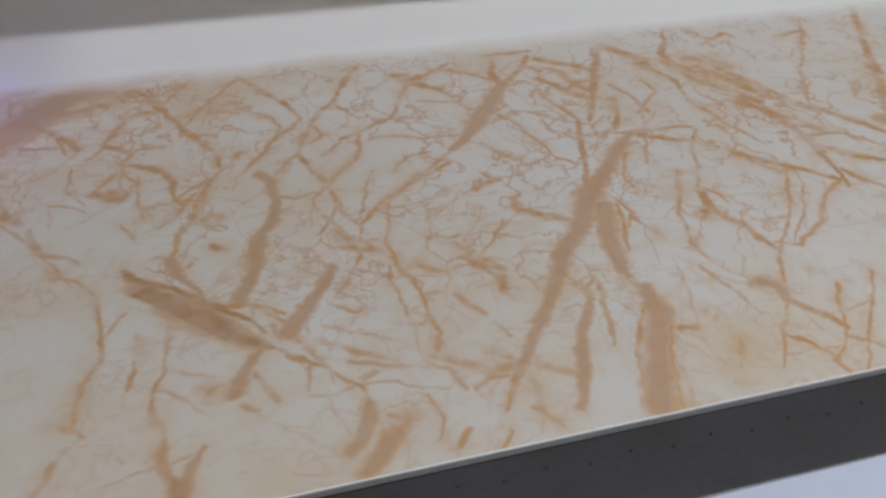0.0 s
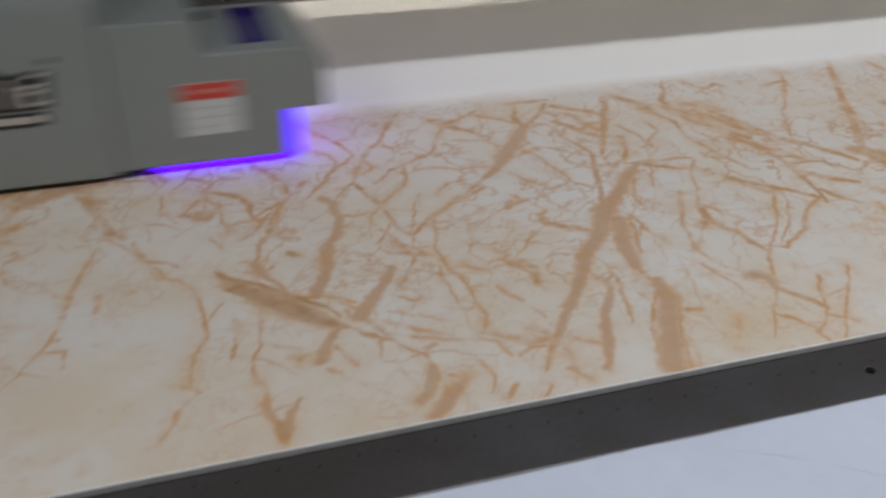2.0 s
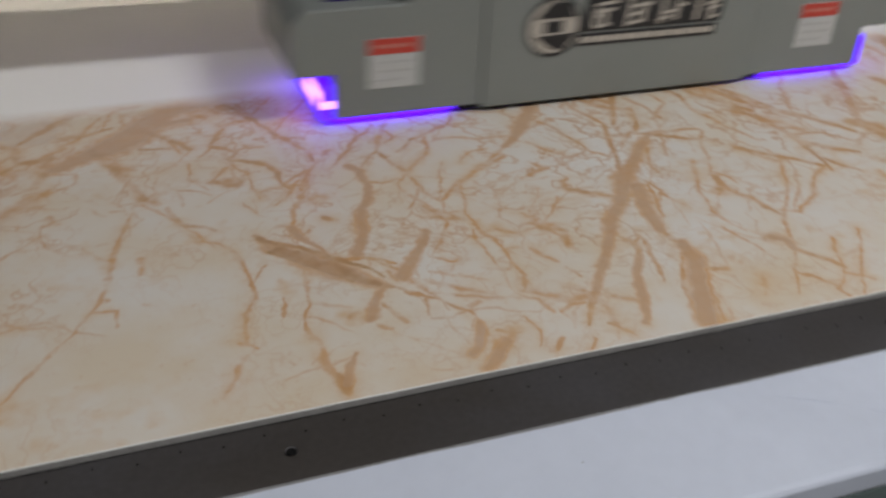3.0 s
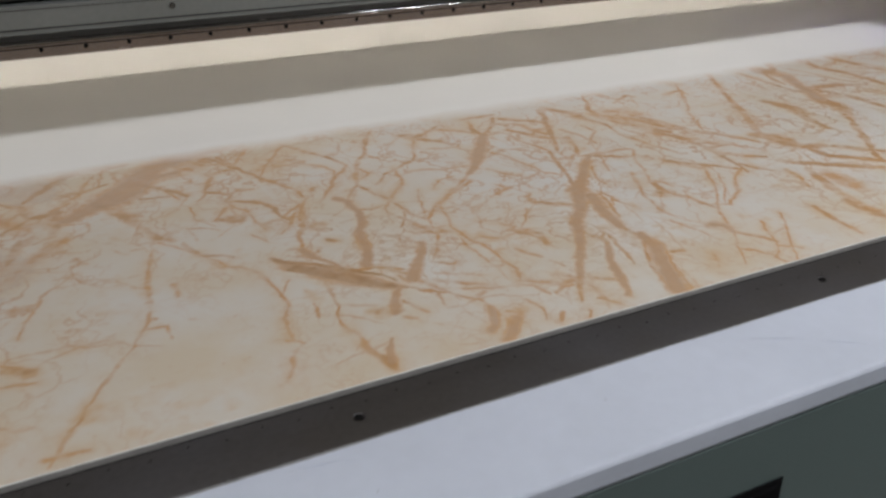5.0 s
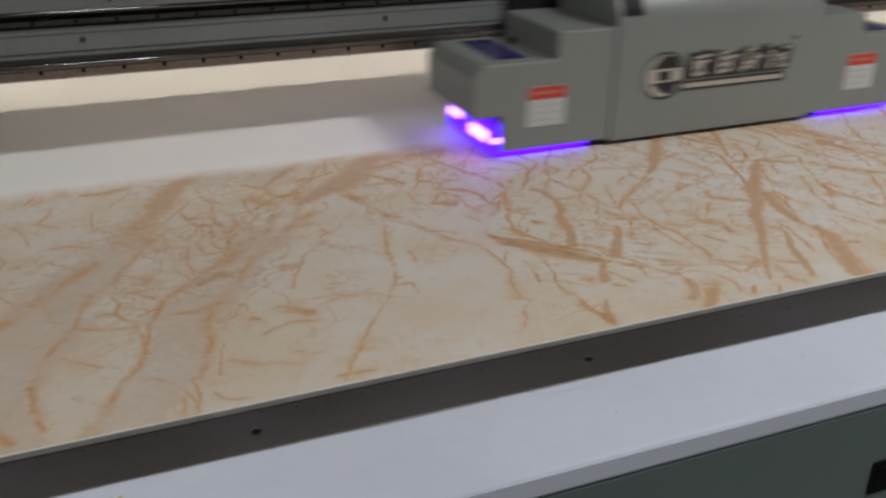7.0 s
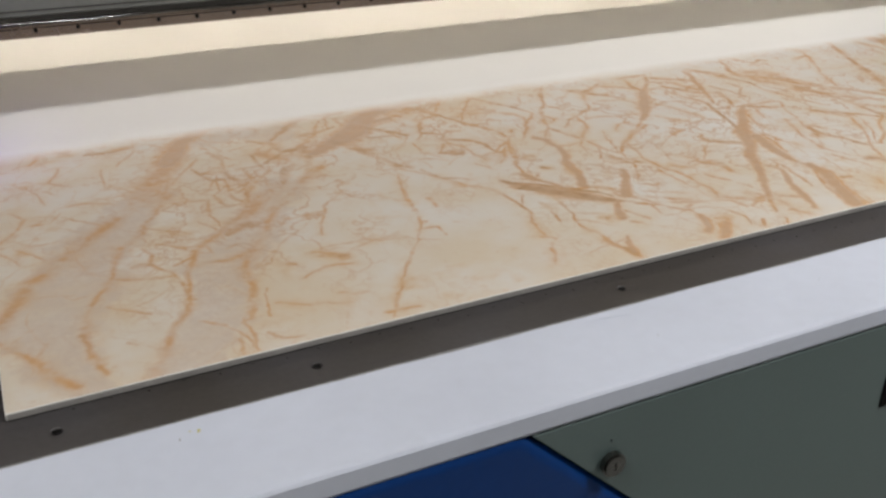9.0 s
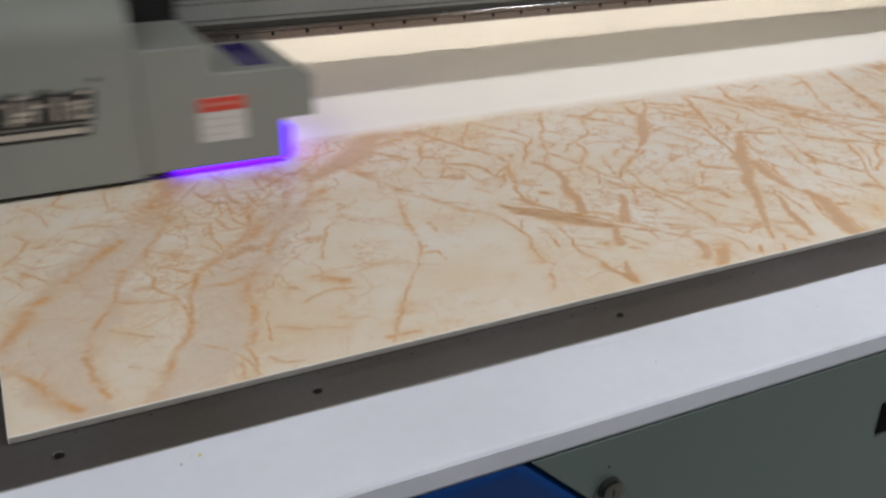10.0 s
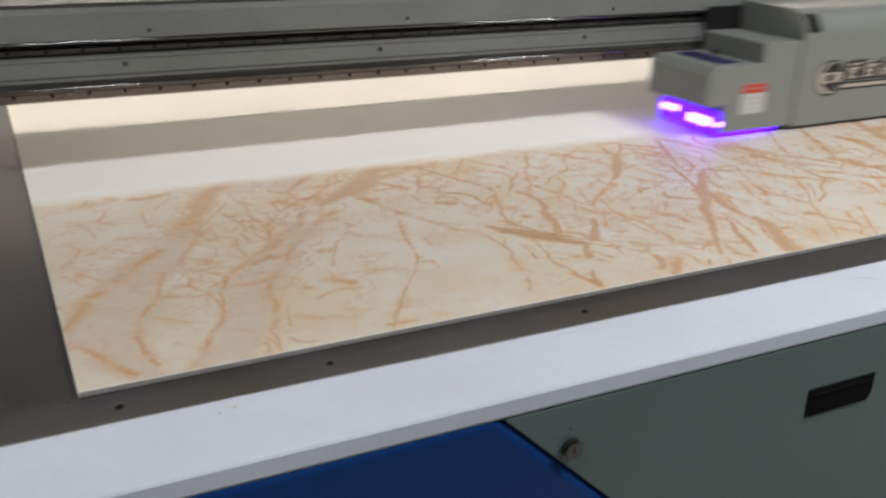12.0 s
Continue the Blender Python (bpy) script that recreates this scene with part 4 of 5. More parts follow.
    vein(ink, 's', 9.5, 10.8, (0.004, 0.123), (0.022, 0.092), (0.038, 0.058), (0.062, 0.011))
    vein(ink, 's', 10.0, 12.9, (0.228, 0.426), (0.192, 0.363), (0.171, 0.318), (0.144, 0.288))
    vein(ink, 's', 7.8, 6.4, (0.144, 0.288), (0.120, 0.214), (0.092, 0.159), (0.079, 0.110))
    vein(ink, 's', 7.0, 7.9, (0.079, 0.110), (0.079, 0.064), (0.089, 0.028))
    vein(ink, 'v', 5.7, 4.3, (0.221, 0.429), (0.234, 0.456), (0.268, 0.509), (0.289, 0.541), strength=0.8)
    vein(ink, 'v', 3.9, 6.5, (0.073, 0.615), (0.095, 0.681), (0.111, 0.687), (0.122, 0.661), strength=0.8)
    vein(ink, 'b', 17.0, 17.8, (0.111, 0.666), (0.121, 0.655))
    vein(ink, 'v', 2.7, 3.1, (0.222, 0.691), (0.215, 0.611), (0.181, 0.563), strength=0.8)
    vein(ink, 'v', 6.2, 4.5, (0.210, 0.640), (0.171, 0.626), strength=0.8)
    vein(ink, 'v', 2.7, 2.7, (0.161, 0.560), (0.155, 0.494), (0.189, 0.455), strength=0.8)
    vein(ink, 'v', 3.1, 3.6, (0.108, 0.586), (0.088, 0.537), (0.118, 0.512), strength=0.8)
    vein(ink, 'v', 2.0, 1.7, (0.060, 0.539), (0.077, 0.457), strength=0.8)
    vein(ink, 'v', 4.0, 4.7, (0.036, 0.448), (0.049, 0.422), (0.035, 0.384), strength=0.8)
    vein(ink, 'v', 6.5, 4.0, (0.035, 0.384), (0.018, 0.362), strength=0.8)
    vein(ink, 'v', 5.4, 3.1, (0.103, 0.445), (0.130, 0.442), (0.168, 0.414), strength=0.8)
    vein(ink, 'v', 3.0, 3.0, (0.092, 0.411), (0.115, 0.381), (0.139, 0.360), strength=0.8)
    vein(ink, 'v', 2.2, 1.8, (0.016, 0.333), (0.037, 0.292), strength=0.8)
    vein(ink, 'v', 2.2, 2.2, (0.034, 0.333), (0.061, 0.296), strength=0.8)
    vein(ink, 'v', 4.4, 3.7, (0.164, 0.278), (0.173, 0.258), (0.165, 0.230), strength=0.8)
    vein(ink, 'v', 8.2, 6.8, (0.165, 0.230), (0.147, 0.231), strength=0.8)
    vein(ink, 'v', 4.6, 2.9, (0.165, 0.230), (0.181, 0.204), strength=0.8)
    vein(ink, 'v', 2.1, 1.4, (0.171, 0.318), (0.173, 0.274), strength=0.8)
    vein(ink, 'v', 5.2, 4.8, (0.125, 0.212), (0.153, 0.198), (0.182, 0.192), strength=0.8)
    vein(ink, 'v', 3.0, 2.5, (0.107, 0.152), (0.144, 0.121), strength=0.8)
    vein(ink, 'v', 2.4, 2.4, (0.114, 0.072), (0.123, 0.063), strength=0.8)
    vein(ink, 'v', 3.1, 2.6, (0.181, 0.331), (0.227, 0.296), strength=0.8)
    vein(ink, 'v', 2.9, 2.9, (0.179, 0.288), (0.212, 0.255), strength=0.8)
    vein(ink, 'v', 6.1, 2.3, (0.214, 0.397), (0.267, 0.387), (0.259, 0.340), (0.263, 0.297), strength=0.8)
    vein(ink, 'p', 60.9, 82.9, (0.310, 0.620), (0.372, 0.655), (0.415, 0.614))
    vein(ink, 'v', 6.9, 3.8, (0.310, 0.565), (0.320, 0.521), (0.312, 0.476), strength=0.8)
    vein(ink, 'v', 13.2, 12.5, (0.287, 0.481), (0.312, 0.476), strength=0.8)
    vein(ink, 'v', 4.9, 7.0, (0.312, 0.476), (0.325, 0.423), (0.357, 0.419), strength=0.8)
    vein(ink, 'v', 4.5, 7.0, (0.367, 0.525), (0.365, 0.475), (0.333, 0.478), strength=0.8)
    vein(ink, 'v', 2.7, 2.0, (0.299, 0.470), (0.287, 0.408), strength=0.8)
    vein(ink, 'v', 4.3, 4.1, (0.302, 0.423), (0.311, 0.397), (0.330, 0.410), strength=0.8)
    vein(ink, 'v', 11.0, 4.9, (0.380, 0.587), (0.407, 0.559), (0.411, 0.517), (0.375, 0.482), strength=0.8)
    vein(ink, 'v', 11.9, 6.2, (0.411, 0.517), (0.449, 0.526), (0.430, 0.456), (0.408, 0.442), strength=0.8)
    vein(ink, 'v', 7.2, 16.2, (0.411, 0.572), (0.472, 0.648), (0.506, 0.664), (0.554, 0.658), strength=0.8)
    vein(ink, 'v', 10.8, 7.3, (0.458, 0.578), (0.486, 0.579), (0.520, 0.594), strength=0.8)
    vein(ink, 'v', 3.1, 2.4, (0.527, 0.654), (0.507, 0.585), strength=0.8)
    vein(ink, 'v', 9.0, 8.1, (0.396, 0.457), (0.371, 0.390), strength=0.8)
    vein(ink, 's', 16.7, 16.3, (0.440, 0.439), (0.408, 0.406), (0.372, 0.357), (0.335, 0.313))
    vein(ink, 's', 13.5, 11.4, (0.335, 0.313), (0.310, 0.268), (0.282, 0.221), (0.257, 0.178))
    vein(ink, 's', 9.7, 8.6, (0.257, 0.178), (0.252, 0.115), (0.236, 0.070))
    vein(ink, 's', 30.4, 23.4, (0.367, 0.392), (0.335, 0.364), (0.304, 0.319))
    vein(ink, 'p', 64.1, 67.4, (0.371, 0.390), (0.311, 0.296))
    vein(ink, 'p', 72.6, 81.8, (0.311, 0.296), (0.236, 0.196))
    vein(ink, 'p', 60.9, 64.1, (0.236, 0.196), (0.212, 0.101))
    vein(ink, 'p', 68.9, 57.6, (0.212, 0.101), (0.172, 0.030))
    vein(ink, 'p', 67.4, 32.5, (0.172, 0.030), (0.140, 0.008))
    vein(ink, 'v', 20.1, 11.5, (0.306, 0.289), (0.288, 0.288), (0.266, 0.272), strength=0.8)
    vein(ink, 's', 8.6, 12.4, (0.330, 0.410), (0.304, 0.334), (0.267, 0.289), (0.219, 0.244))
    vein(ink, 's', 8.3, 6.8, (0.219, 0.244), (0.200, 0.190), (0.180, 0.110))
    vein(ink, 's', 11.0, 10.0, (0.180, 0.110), (0.159, 0.083), (0.141, 0.034), (0.125, 0.008))
    vein(ink, 'v', 4.3, 3.7, (0.268, 0.242), (0.253, 0.235), strength=0.8)
    vein(ink, 'v', 3.0, 4.3, (0.233, 0.262), (0.236, 0.232), (0.221, 0.239), strength=0.8)
    vein(ink, 'v', 4.4, 2.1, (0.187, 0.084), (0.208, 0.065), (0.221, 0.029), (0.222, 0.011), strength=0.8)
    vein(ink, 'v', 2.5, 3.4, (0.246, 0.084), (0.236, 0.070), (0.225, 0.063), strength=0.8)
    vein(ink, 'v', 2.7, 4.0, (0.228, 0.074), (0.227, 0.032), (0.223, 0.005), strength=0.8)
    vein(ink, 'v', 3.5, 4.1, (0.214, 0.033), (0.209, 0.006), strength=0.8)
    vein(ink, 's', 11.0, 10.5, (0.208, 0.209), (0.245, 0.207), (0.267, 0.212))
    vein(ink, 't', 36.5, 46.3, (0.689, 0.671), (0.659, 0.663))
    vein(ink, 't', 38.9, 39.8, (0.659, 0.663), (0.593, 0.629), (0.536, 0.556))
    vein(ink, 't', 52.6, 33.0, (0.536, 0.556), (0.493, 0.521))
    vein(ink, 't', 35.5, 15.0, (0.493, 0.521), (0.451, 0.492))
    vein(ink, 'v', 16.7, 14.1, (0.494, 0.526), (0.521, 0.478), (0.530, 0.434), strength=0.8)
    vein(ink, 'v', 13.9, 10.6, (0.530, 0.434), (0.541, 0.398), (0.558, 0.377), strength=0.8)
    vein(ink, 'v', 6.4, 5.5, (0.566, 0.366), (0.577, 0.325), (0.609, 0.303), strength=0.8)
    vein(ink, 'v', 8.7, 5.8, (0.560, 0.574), (0.598, 0.526), (0.608, 0.506), strength=0.8)
    vein(ink, 'v', 7.0, 4.9, (0.548, 0.521), (0.584, 0.518), strength=0.8)
    vein(ink, 'v', 4.0, 5.3, (0.529, 0.365), (0.510, 0.301), (0.496, 0.235), strength=0.8)
    vein(ink, 'v', 4.4, 2.2, (0.496, 0.235), (0.482, 0.188), (0.460, 0.152), strength=0.8)
    vein(ink, 'v', 2.2, 3.1, (0.460, 0.152), (0.433, 0.116), (0.412, 0.080), strength=0.8)
    vein(ink, 'v', 2.6, 4.1, (0.412, 0.080), (0.384, 0.037), (0.366, 0.007), strength=0.8)
    vein(ink, 'v', 4.2, 2.0, (0.481, 0.186), (0.503, 0.184), (0.502, 0.156), strength=0.8)
    vein(ink, 'v', 3.2, 2.6, (0.432, 0.339), (0.399, 0.302), (0.374, 0.247), (0.367, 0.223), strength=0.8)
    vein(ink, 'v', 2.0, 2.7, (0.337, 0.284), (0.390, 0.287), strength=0.8)
    vein(ink, 'b', 12.0, 12.8, (0.348, 0.173), (0.367, 0.161))
    vein(ink, 'v', 5.2, 5.2, (0.339, 0.182), (0.361, 0.170), strength=0.8)
    vein(ink, 'v', 4.3, 2.8, (0.371, 0.138), (0.344, 0.143), (0.313, 0.128), strength=0.8)
    vein(ink, 'v', 5.4, 4.8, (0.304, 0.166), (0.315, 0.160), strength=0.8)
    vein(ink, 'v', 5.2, 5.2, (0.333, 0.078), (0.362, 0.068), strength=0.8)
    vein(ink, 'v', 2.6, 2.8, (0.268, 0.087), (0.297, 0.066), (0.331, 0.056), strength=0.8)
    vein(ink, 'v', 2.0, 2.0, (0.266, 0.122), (0.254, 0.061), strength=0.8)
    vein(ink, 's', 8.2, 7.2, (0.366, 0.017), (0.399, 0.014))
    vein(ink, 'v', 4.0, 2.9, (0.239, 0.032), (0.251, 0.014), (0.272, 0.010), strength=0.8)
    vein(ink, 's', 6.4, 5.4, (0.533, 0.269), (0.530, 0.239))
    vein(ink, 's', 3.9, 3.1, (0.606, 0.082), (0.573, 0.029))
    vein(ink, 'v', 4.7, 7.1, (0.275, 0.505), (0.287, 0.453), (0.308, 0.447), strength=0.8)
    vein(ink, 'v', 3.2, 4.1, (0.308, 0.447), (0.299, 0.381), (0.314, 0.354), strength=0.8)
    vein(ink, 'v', 4.3, 4.1, (0.340, 0.475), (0.342, 0.426), (0.376, 0.457), strength=0.8)
    vein(ink, 'v', 3.1, 4.1, (0.356, 0.420), (0.345, 0.359), (0.315, 0.333), strength=0.8)
    vein(ink, 'v', 3.8, 6.1, (0.281, 0.400), (0.285, 0.357), (0.307, 0.357), strength=0.8)
    vein(ink, 's', 9.6, 8.1, (0.411, 0.465), (0.384, 0.418), (0.352, 0.356))
    vein(ink, 'v', 7.3, 3.3, (0.461, 0.548), (0.430, 0.521), (0.400, 0.470), strength=0.8)
    vein(ink, 'v', 4.1, 5.2, (0.505, 0.632), (0.478, 0.569), (0.454, 0.551), strength=0.8)
    vein(ink, 'v', 5.6, 3.6, (0.535, 0.634), (0.536, 0.586), (0.509, 0.539), strength=0.8)
    vein(ink, 's', 19.1, 22.8, (0.381, 0.531), (0.400, 0.483), (0.430, 0.495))
    vein(ink, 'v', 3.6, 2.3, (0.240, 0.321), (0.255, 0.295), (0.259, 0.258), strength=0.8)
    vein(ink, 'v', 5.5, 8.9, (0.230, 0.687), (0.241, 0.653), (0.274, 0.651), strength=0.8)
    vein(ink, 'v', 6.8, 6.2, (0.148, 0.630), (0.187, 0.624), (0.212, 0.633), strength=0.8)
    vein(ink, 'v', 4.8, 2.2, (0.058, 0.399), (0.078, 0.399), (0.090, 0.422), strength=0.8)
    vein(ink, 'v', 4.2, 3.5, (0.190, 0.218), (0.205, 0.226), (0.220, 0.235), strength=0.8)
    vein(ink, 's', 7.0, 6.0, (0.182, 0.207), (0.187, 0.174), (0.187, 0.146))
    vein(ink, 'v', 9.7, 8.8, (1.705, 0.715), (1.653, 0.619), (1.598, 0.524))
    vein(ink, 'v', 11.5, 10.0, (1.598, 0.524), (1.554, 0.437), (1.499, 0.351))
    vein(ink, 'v', 33.1, 14.2, (1.499, 0.351), (1.516, 0.313), (1.520, 0.282), (1.559, 0.269))
    vein(ink, 'v', 13.0, 10.5, (1.520, 0.282), (1.526, 0.237), (1.588, 0.180))
    vein(ink, 'v', 23.5, 34.7, (1.802, 0.719), (1.800, 0.639), (1.811, 0.589))
    vein(ink, 't', 18.6, 24.0, (1.811, 0.589), (1.780, 0.518), (1.751, 0.453))
    vein(ink, 'v', 16.5, 12.9, (1.874, 0.711), (1.820, 0.625))
    vein(ink, 'v', 39.3, 13.2, (1.751, 0.453), (1.748, 0.399), (1.700, 0.334))
    vein(ink, 'v', 11.4, 8.8, (1.700, 0.334), (1.645, 0.266), (1.580, 0.184))
    vein(ink, 'v', 22.9, 16.4, (1.800, 0.509), (1.868, 0.498))
    vein(ink, 'b', 43.5, 43.8, (1.779, 0.490), (1.775, 0.461))
    vein(ink, 'v', 23.8, 8.7, (1.647, 0.482), (1.664, 0.438), (1.641, 0.379), (1.633, 0.330))
    vein(ink, 'v', 12.7, 14.2, (1.941, 0.695), (1.924, 0.605), (1.943, 0.551), (1.945, 0.462))
    vein(ink, 'v', 17.5, 17.4, (2.008, 0.665), (2.018, 0.586), (2.033, 0.532))
    vein(ink, 'v', 12.8, 12.7, (1.814, 0.442), (1.821, 0.364))
    vein(ink, 'v', 13.1, 15.5, (1.450, 0.208), (1.437, 0.165), (1.417, 0.117))
    vein(ink, 'v', 15.8, 16.4, (1.417, 0.117), (1.405, 0.079), (1.412, 0.041))
    vein(ink, 's', 29.7, 28.9, (1.463, 0.177), (1.458, 0.131))
    vein(ink, 'v', 6.8, 7.7, (1.349, 0.107), (1.339, 0.061), (1.336, 0.020))
    vein(ink, 'v', 12.5, 9.5, (1.439, 0.252), (1.477, 0.221), (1.563, 0.161))
    vein(ink, 'v', 7.4, 2.8, (1.420, 0.222), (1.416, 0.187), (1.398, 0.160))
    vein(ink, 'v', 14.0, 10.5, (1.569, 0.258), (1.624, 0.209))
    vein(ink, 'v', 6.0, 7.0, (1.741, 0.650), (1.741, 0.570), (1.748, 0.530), (1.758, 0.457))
    vein(ink, 'v', 7.0, 5.0, (1.805, 0.658), (1.772, 0.586), (1.765, 0.550))
    # side branches that leave the main veins, then loose fine veins and blots
    r = random.Random(21)

    def crooked(x, y, a, n, step):
        pts = [(x, y)]
        for i in range(n):
            a += r.choice((-1, 1)) * abs(r.gauss(0, 0.38))
            s = step * r.uniform(0.5, 1.5)
            pts.append((pts[-1][0] + s * math.cos(a), pts[-1][1] + s * math.sin(a)))
        return pts

    for w, pts in list(strokes):
        for (ax, ay), (bx, by) in zip(pts, pts[1:]):
            n = math.dist((ax, ay), (bx, by))
            quiet = 0.45 < ax < 0.64 and ay < 0.32
            for k in range(int(n * (1 if quiet else 4 if ay < 0.12 else 9) + r.random())):
                s = r.random()
                a = math.atan2(by - ay, bx - ax) + r.choice((-1, 1)) * r.uniform(0.3, 1.2)
                vein(ink, "v", r.uniform(2.2, 5.0), r.uniform(1.2, 2.6), *crooked(ax + s * (bx - ax), ay + s * (by - ay), a, r.randint(2, 4), 0.019), strength=r.uniform(0.25, 0.65), main=False)
    for k in range(520):
        x, y = r.uniform(0, BL), 0.69 * r.random() ** 0.75
        if 0.45 < x < 0.62 and y < 0.3 and r.random() < 0.8:
            continue
        a = r.choice((0.35, 1.1, 2.1, 2.7)) + r.gauss(0, 0.25)
        vein(ink, "v", r.uniform(1.6, 4.5), r.uniform(1.0, 2.6), *crooked(x, y, a, r.randint(2, 5), 0.022), strength=r.uniform(0.2, 0.6), main=False)
    for k in range(60):
        x, y = r.uniform(0.26, 0.62), r.uniform(0.36, 0.66)
        vein(ink, "v", r.uniform(2.5, 5.5), r.uniform(1.5, 3.5), *crooked(x, y, r.uniform(0, 3.1), r.randint(1, 3), 0.022), strength=r.uniform(0.4, 0.95), main=False)
    for k in range(110):
        vein(ink, "v", r.uniform(3, 6), r.uniform(2, 5), *crooked(r.uniform(1.9, BL), r.uniform(0.02, 0.68), r.choice((0.5, 2.2, 2.6)), 4, 0.04), main=False)
    for k in range(150):
        x, y = r.uniform(0, BL), r.uniform(0.02, 0.67)
        vein(ink, "b", r.uniform(2, 6), r.uniform(2, 6), (x, y), (x + r.uniform(-0.012, 0.012), y + r.uniform(-0.006, 0.006)), strength=r.uniform(0.2, 0.7), main=False)



artwork()
fade = np.clip((PRINT_Y + 0.006 * field(31, 0.05) - YY) / 0.045, 0, 1)
cream = np.clip(0.5 + 0.55 * field(32, 0.16) + 0.3 * field(33, 0.05) + 0.55 * np.clip((0.85 - XX) / 0.4, 0, 1) + 0.4 * np.clip((0.22 - YY) / 0.15, 0, 1), 0, 1)
blush = np.clip(ink["halo"] * (0.6 + 0.6 * field(34, 0.04)) + 0.9 * np.clip(0.8 * field(41, 0.06) + 0.55 * field(42, 0.02) + 0.3 * field(43, 0.008) - 0.42, 0, 0.8), 0, 1)
nx, ny = len(GX), len(GY)
co = np.stack([XX, YY, np.full_like(XX, Z_BOARD + 0.0003)], -1).reshape(-1, 3)
idx = (np.arange(ny - 1)[:, None] * nx + np.arange(nx - 1)[None, :]).reshape(-1)
quads = np.stack([idx, idx + 1, idx + nx + 1, idx + nx], -1)
me = bpy.data.meshes.new("printed_face")
me.vertices.add(len(co))
me.vertices.foreach_set("co", co.astype(np.float32).reshape(-1))
me.loops.add(quads.size)
me.loops.foreach_set("vertex_index", quads.astype(np.int32).reshape(-1))
me.polygons.add(len(quads))
me.polygons.foreach_set("loop_start", (np.arange(len(quads)) * 4).astype(np.int32))
me.update(calc_edges=True)
at = me.attributes.new("ink", "FLOAT_COLOR", "POINT")
at.data.foreach_set("color", np.stack([ink["tan"], ink["taupe"], cream, fade], -1).astype(np.float32).reshape(-1))

calm_patch = np.exp(-(((XX - 0.53) / 0.085) ** 2) - ((YY - 0.12) / 0.16) ** 2) + np.exp(-(((XX - 0.60) / 0.05) ** 2) - ((YY - 0.36) / 0.08) ** 2)
lively = np.clip((0.35 + 0.65 * np.clip((YY - 0.05) / 0.25, 0, 1)) * (1 - calm_patch) * np.clip((XX - 0.1) / 0.5 + 0.65, 0, 1), 0, 1)
lv = me.attributes.new("lively", "FLOAT", "POINT")
lv.data.foreach_set("value", lively.astype(np.float32).reshape(-1))
dp = me.attributes.new("deep", "FLOAT", "POINT")
dp.data.foreach_set("value", ink["deep"].astype(np.float32).reshape(-1))
bl = me.attributes.new("blush", "FLOAT", "POINT")
bl.data.foreach_set("value", blush.astype(np.float32).reshape(-1))


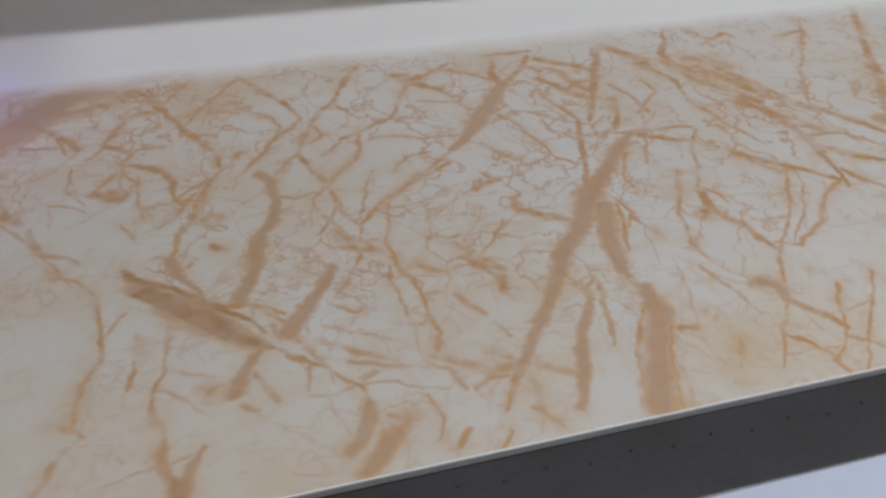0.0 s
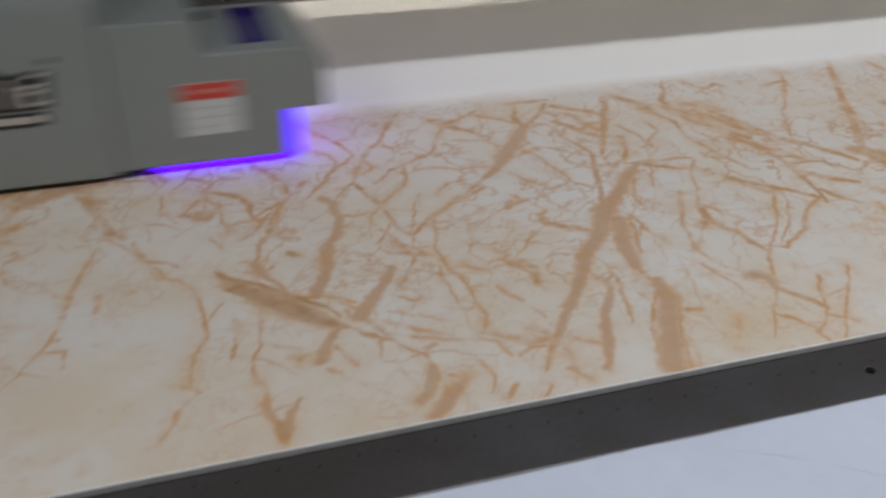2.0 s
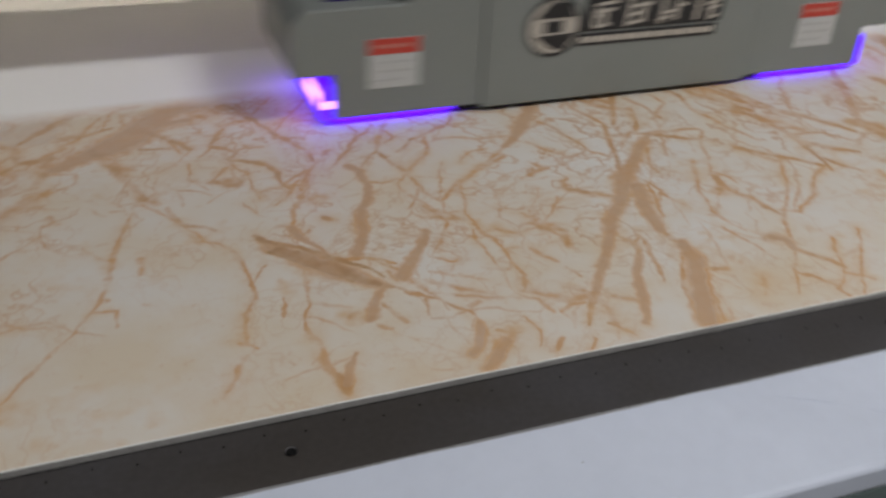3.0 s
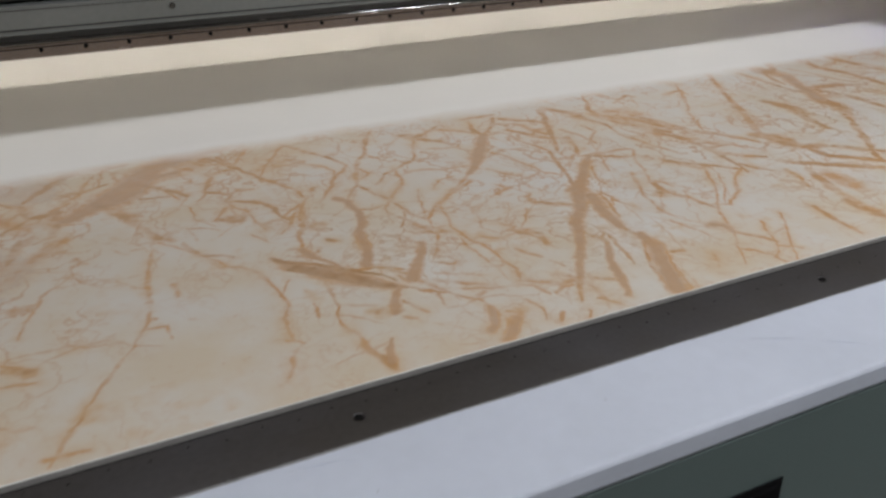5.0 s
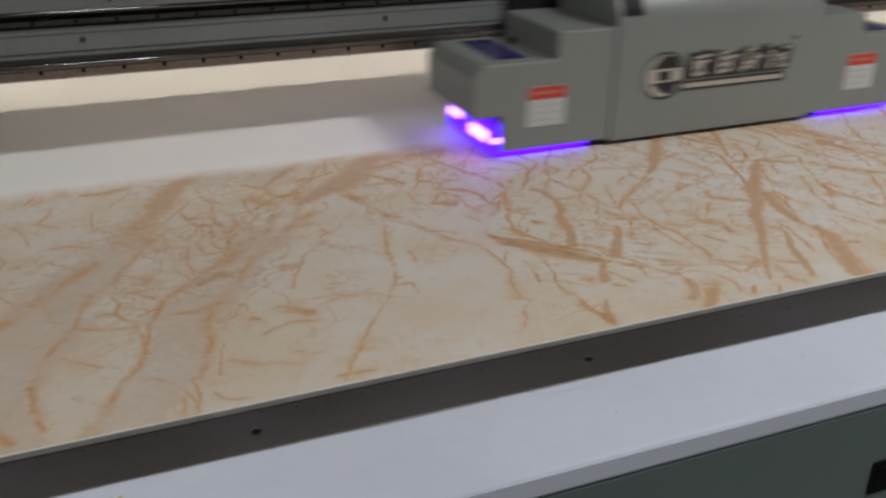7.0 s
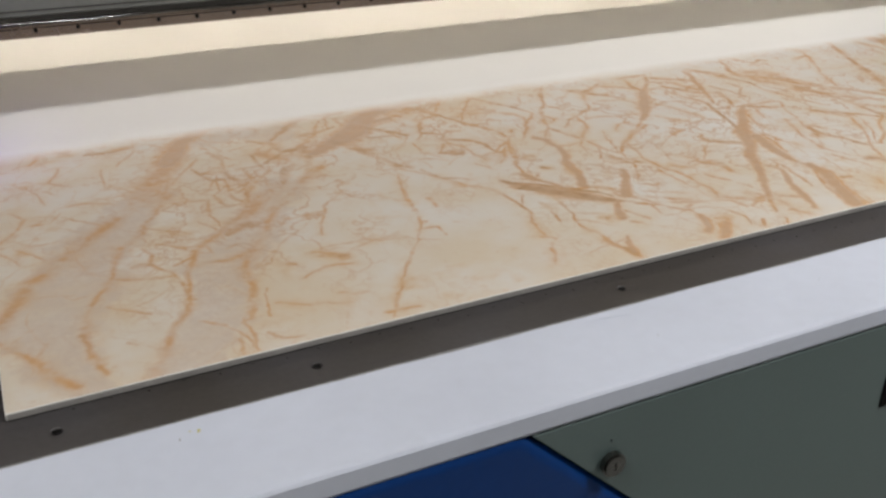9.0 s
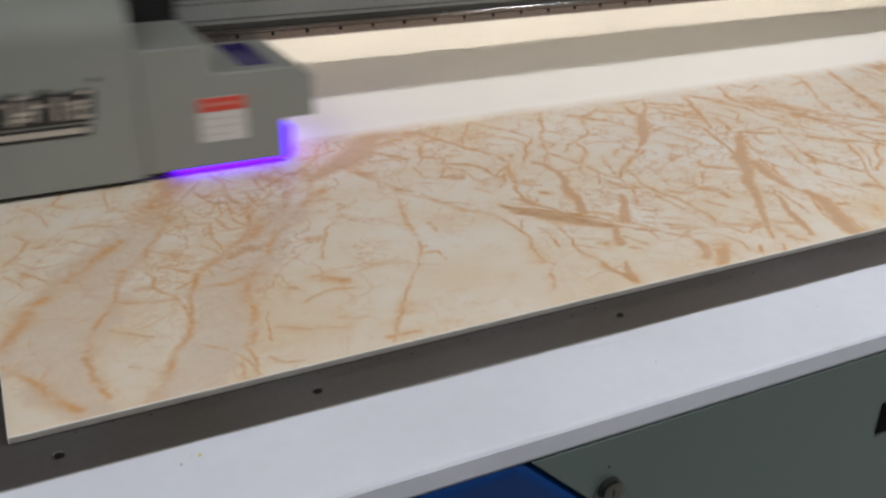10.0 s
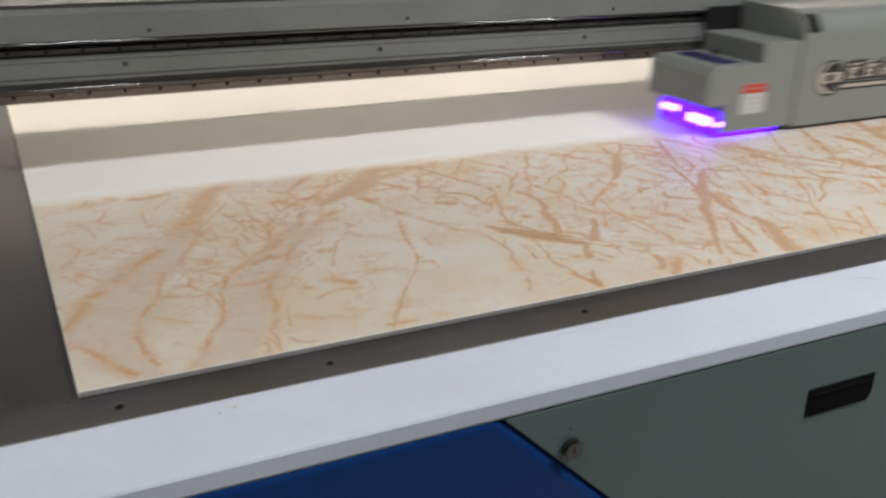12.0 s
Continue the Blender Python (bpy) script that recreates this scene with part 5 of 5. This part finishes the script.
def marble_print():
    m = bpy.data.materials.new("marble_print")
    m.use_nodes = True
    nt = m.node_tree
    b = nt.nodes["Principled BSDF"]
    a = nt.nodes.new("ShaderNodeAttribute")
    a.attribute_name = "ink"
    sep = nt.nodes.new("ShaderNodeSeparateColor")
    nt.links.new(a.outputs["Color"], sep.inputs[0])
    co = nt.nodes.new("ShaderNodeTexCoord")

    def noise_node(scale, detail, rough=0.55):
        n = nt.nodes.new("ShaderNodeTexNoise")
        n.inputs["Scale"].default_value, n.inputs["Detail"].default_value, n.inputs["Roughness"].default_value = scale, detail, rough
        nt.links.new(co.outputs["Object"], n.inputs["Vector"])
        return n.outputs[0]

    def span(v, f0, f1, t0=0.0, t1=1.0):
        n = nt.nodes.new("ShaderNodeMapRange")
        for key, val in zip(("From Min", "From Max", "To Min", "To Max"), (f0, f1, t0, t1)):
            n.inputs[key].default_value = val
        nt.links.new(v, n.inputs["Value"])
        return n.outputs[0]

    def calc(op, p, q):
        n = nt.nodes.new("ShaderNodeMath")
        n.operation, n.use_clamp = op, True
        for i, v in enumerate((p, q)):
            if isinstance(v, float):
                n.inputs[i].default_value = v
            else:
                nt.links.new(v, n.inputs[i])
        return n.outputs[0]

    def blend(f, p, q):
        n = nt.nodes.new("ShaderNodeMix")
        n.data_type = "RGBA"
        nt.links.new(f, n.inputs["Factor"])
        for key, v in (("A", p), ("B", q)):
            if isinstance(v, tuple):
                n.inputs[key].default_value = (*v, 1)
            else:
                nt.links.new(v, n.inputs[key])
        return n.outputs["Result"]

    # stone ground: pale cream with cooler white clouds
    clouds = span(noise_node(9, 6), 0.30, 0.60, 0.15, 1.0)
    ground = blend(calc("MULTIPLY", sep.outputs["Blue"], clouds), WHITE_STONE, CREAM_STONE)
    h = nt.nodes.new("ShaderNodeAttribute")
    h.attribute_name = "blush"
    ground = blend(calc("MULTIPLY", h.outputs["Fac"], span(noise_node(35, 5, 0.65), 0.36, 0.62, 0.2, 1.0)), ground, BLUSH)
    # hairline crackle, sparse where the stone is calm
    calm = nt.nodes.new("ShaderNodeAttribute")
    calm.attribute_name = "lively"
    quiet = calm.outputs["Fac"]
    warp = nt.nodes.new("ShaderNodeTexNoise")
    warp.inputs["Scale"].default_value, warp.inputs["Detail"].default_value = 14, 4
    nt.links.new(co.outputs["Object"], warp.inputs["Vector"])
    push = nt.nodes.new("ShaderNodeMix")
    push.data_type, push.blend_type = "RGBA", "LINEAR_LIGHT"
    push.inputs["Factor"].default_value = 0.10
    flat = nt.nodes.new("ShaderNodeMapping")
    flat.inputs["Rotation"].default_value, flat.inputs["Scale"].default_value = (0, 0, 0.7), (1.0, 0.45, 1.0)
    nt.links.new(co.outputs["Object"], flat.inputs["Vector"])
    nt.links.new(flat.outputs[0], push.inputs["A"])
    nt.links.new(warp.outputs["Color"], push.inputs["B"])
    for cells, wide, gate, most in ((12, 0.07, (0.42, 0.56), HAIR), (25, 0.08, (0.46, 0.62), HAIR * 0.8)):
        vor = nt.nodes.new("ShaderNodeTexVoronoi")
        vor.feature = "DISTANCE_TO_EDGE"
        vor.inputs["Scale"].default_value = cells
        nt.links.new(push.outputs["Result"], vor.inputs["Vector"])
        line = span(vor.outputs["Distance"], 0.0, wide, 1.0, 0.0)
        hair = calc("MULTIPLY", calc("MULTIPLY", line, line), span(noise_node(cells * 0.55, 4), *gate, 0.0, most))
        hair = calc("MULTIPLY", hair, quiet)
        ground = blend(hair, ground, TAN)
    speck = span(noise_node(70, 5, 0.7), 0.60, 0.74, 0.0, 0.35)
    ground = blend(calc("MULTIPLY", speck, sep.outputs["Blue"]), ground, TAN)
    tans = blend(span(noise_node(24, 5), 0.38, 0.62), TAN, OCHRE)
    torn = span(noise_node(130, 6, 0.65), 0.25, 0.75, -0.22, 0.22)

    def ragged(v, low, high):
        n = nt.nodes.new("ShaderNodeMath")
        n.operation = "ADD"
        nt.links.new(v, n.inputs[0])
        nt.links.new(torn, n.inputs[1])
        return calc("MULTIPLY", span(n.outputs[0], low, high), span(v, 0.0, 0.12))

    col = blend(calc("MULTIPLY", ragged(sep.outputs["Red"], 0.08, 0.92), span(noise_node(45, 4), 0.3, 0.65, 0.55, 0.98)), ground, tans)
    fill = blend(span(sep.outputs["Green"], 0.5, 0.9), TAUPE_PALE, TAUPE)
    keep = calc("SUBTRACT", 1.0, calc("MULTIPLY", sep.outputs["Red"], span(sep.outputs["Green"], 0.56, 0.64, 0.9, 0.0)))
    cover = calc("MULTIPLY", ragged(sep.outputs["Green"], 0.05, 0.6), span(noise_node(40, 5), 0.32, 0.62, 0.42, 0.76))
    col = blend(calc("MULTIPLY", cover, keep), col, fill)
    dark = nt.nodes.new("ShaderNodeAttribute")
    dark.attribute_name = "deep"
    col = blend(calc("MULTIPLY", dark.outputs["Fac"], span(noise_node(60, 4), 0.3, 0.65, 0.35, 1.0)), col, DEEP)
    col = blend(a.outputs["Alpha"], (0.905, 0.905, 0.89), col)
    nt.links.new(col, b.inputs["Base Color"])
    b.inputs["Roughness"].default_value = 0.42
    b.inputs["Specular IOR Level"].default_value = 0.35
    bp = nt.nodes.new("ShaderNodeBump")
    bp.inputs["Strength"].default_value, bp.inputs["Distance"].default_value = 0.05, 0.001
    nt.links.new(noise_node(260, 3), bp.inputs["Height"])
    nt.links.new(bp.outputs[0], b.inputs["Normal"])
    return m


me.materials.append(marble_print())
sheet = new("printed_face", me)
sheet.parent = board
tagged(sheet, "cream marble print with tan and taupe veins")


# ---- what moves ----
def gantry_y(t):
    """The gantry steps back a little at the end of each pass."""
    ease = lambda a, b: min(1, max(0, (t - a) / (b - a)))
    return -0.062 + 0.015 * ease(0.6, 1.0) + 0.032 * ease(4.8, 5.14) + 0.015 * ease(8.5, 8.9)


def motions():
    """The carriage shuttles along the beam at 0.9 m a second, turning past each end of the board."""
    rows = []
    for t, x in ((0.0, -0.41), (0.25, -0.635), (0.45, -0.80), (0.62, -0.925), (0.8, -0.985), (0.98, -0.955), (1.15, -0.86), (1.35, -0.71), (1.6, -0.47), (2.0, -0.072), (2.4, 0.278), (2.8, 0.62), (3.2, 0.97), (3.8, 1.51), (4.4, 2.05), (4.62, 2.245), (4.8, 2.37), (4.97, 2.41), (5.14, 2.375), (5.32, 2.27), (5.6, 2.06), (6.0, 1.71), (6.25, 1.485), (6.5, 1.26), (7.0, 0.795), (7.2, 0.625), (7.8, 0.085), (8.4, -0.455), (8.8, -0.80), (9.0, -0.93), (9.15, -0.965), (9.3, -0.93), (9.5, -0.82), (9.75, -0.625), (10.0, -0.405), (10.5, 0.045), (10.8, 0.31), (11.2, 0.66), (11.5, 0.925), (11.8, 1.19), (12.0, 1.385)):
        rows.append((t, pose(x, 0.568 + gantry_y(t), Z_BOARD)))
    walk(carriage, rows)
    walk(beam, [(t, pose(0, gantry_y(t), 0)) for t in (0, 0.6, 0.8, 1.0, 2.8, 4.4, 4.8, 5.14, 5.6, 7.2, 8.5, 8.7, 8.9, 9.3, 12.0)])


motions()
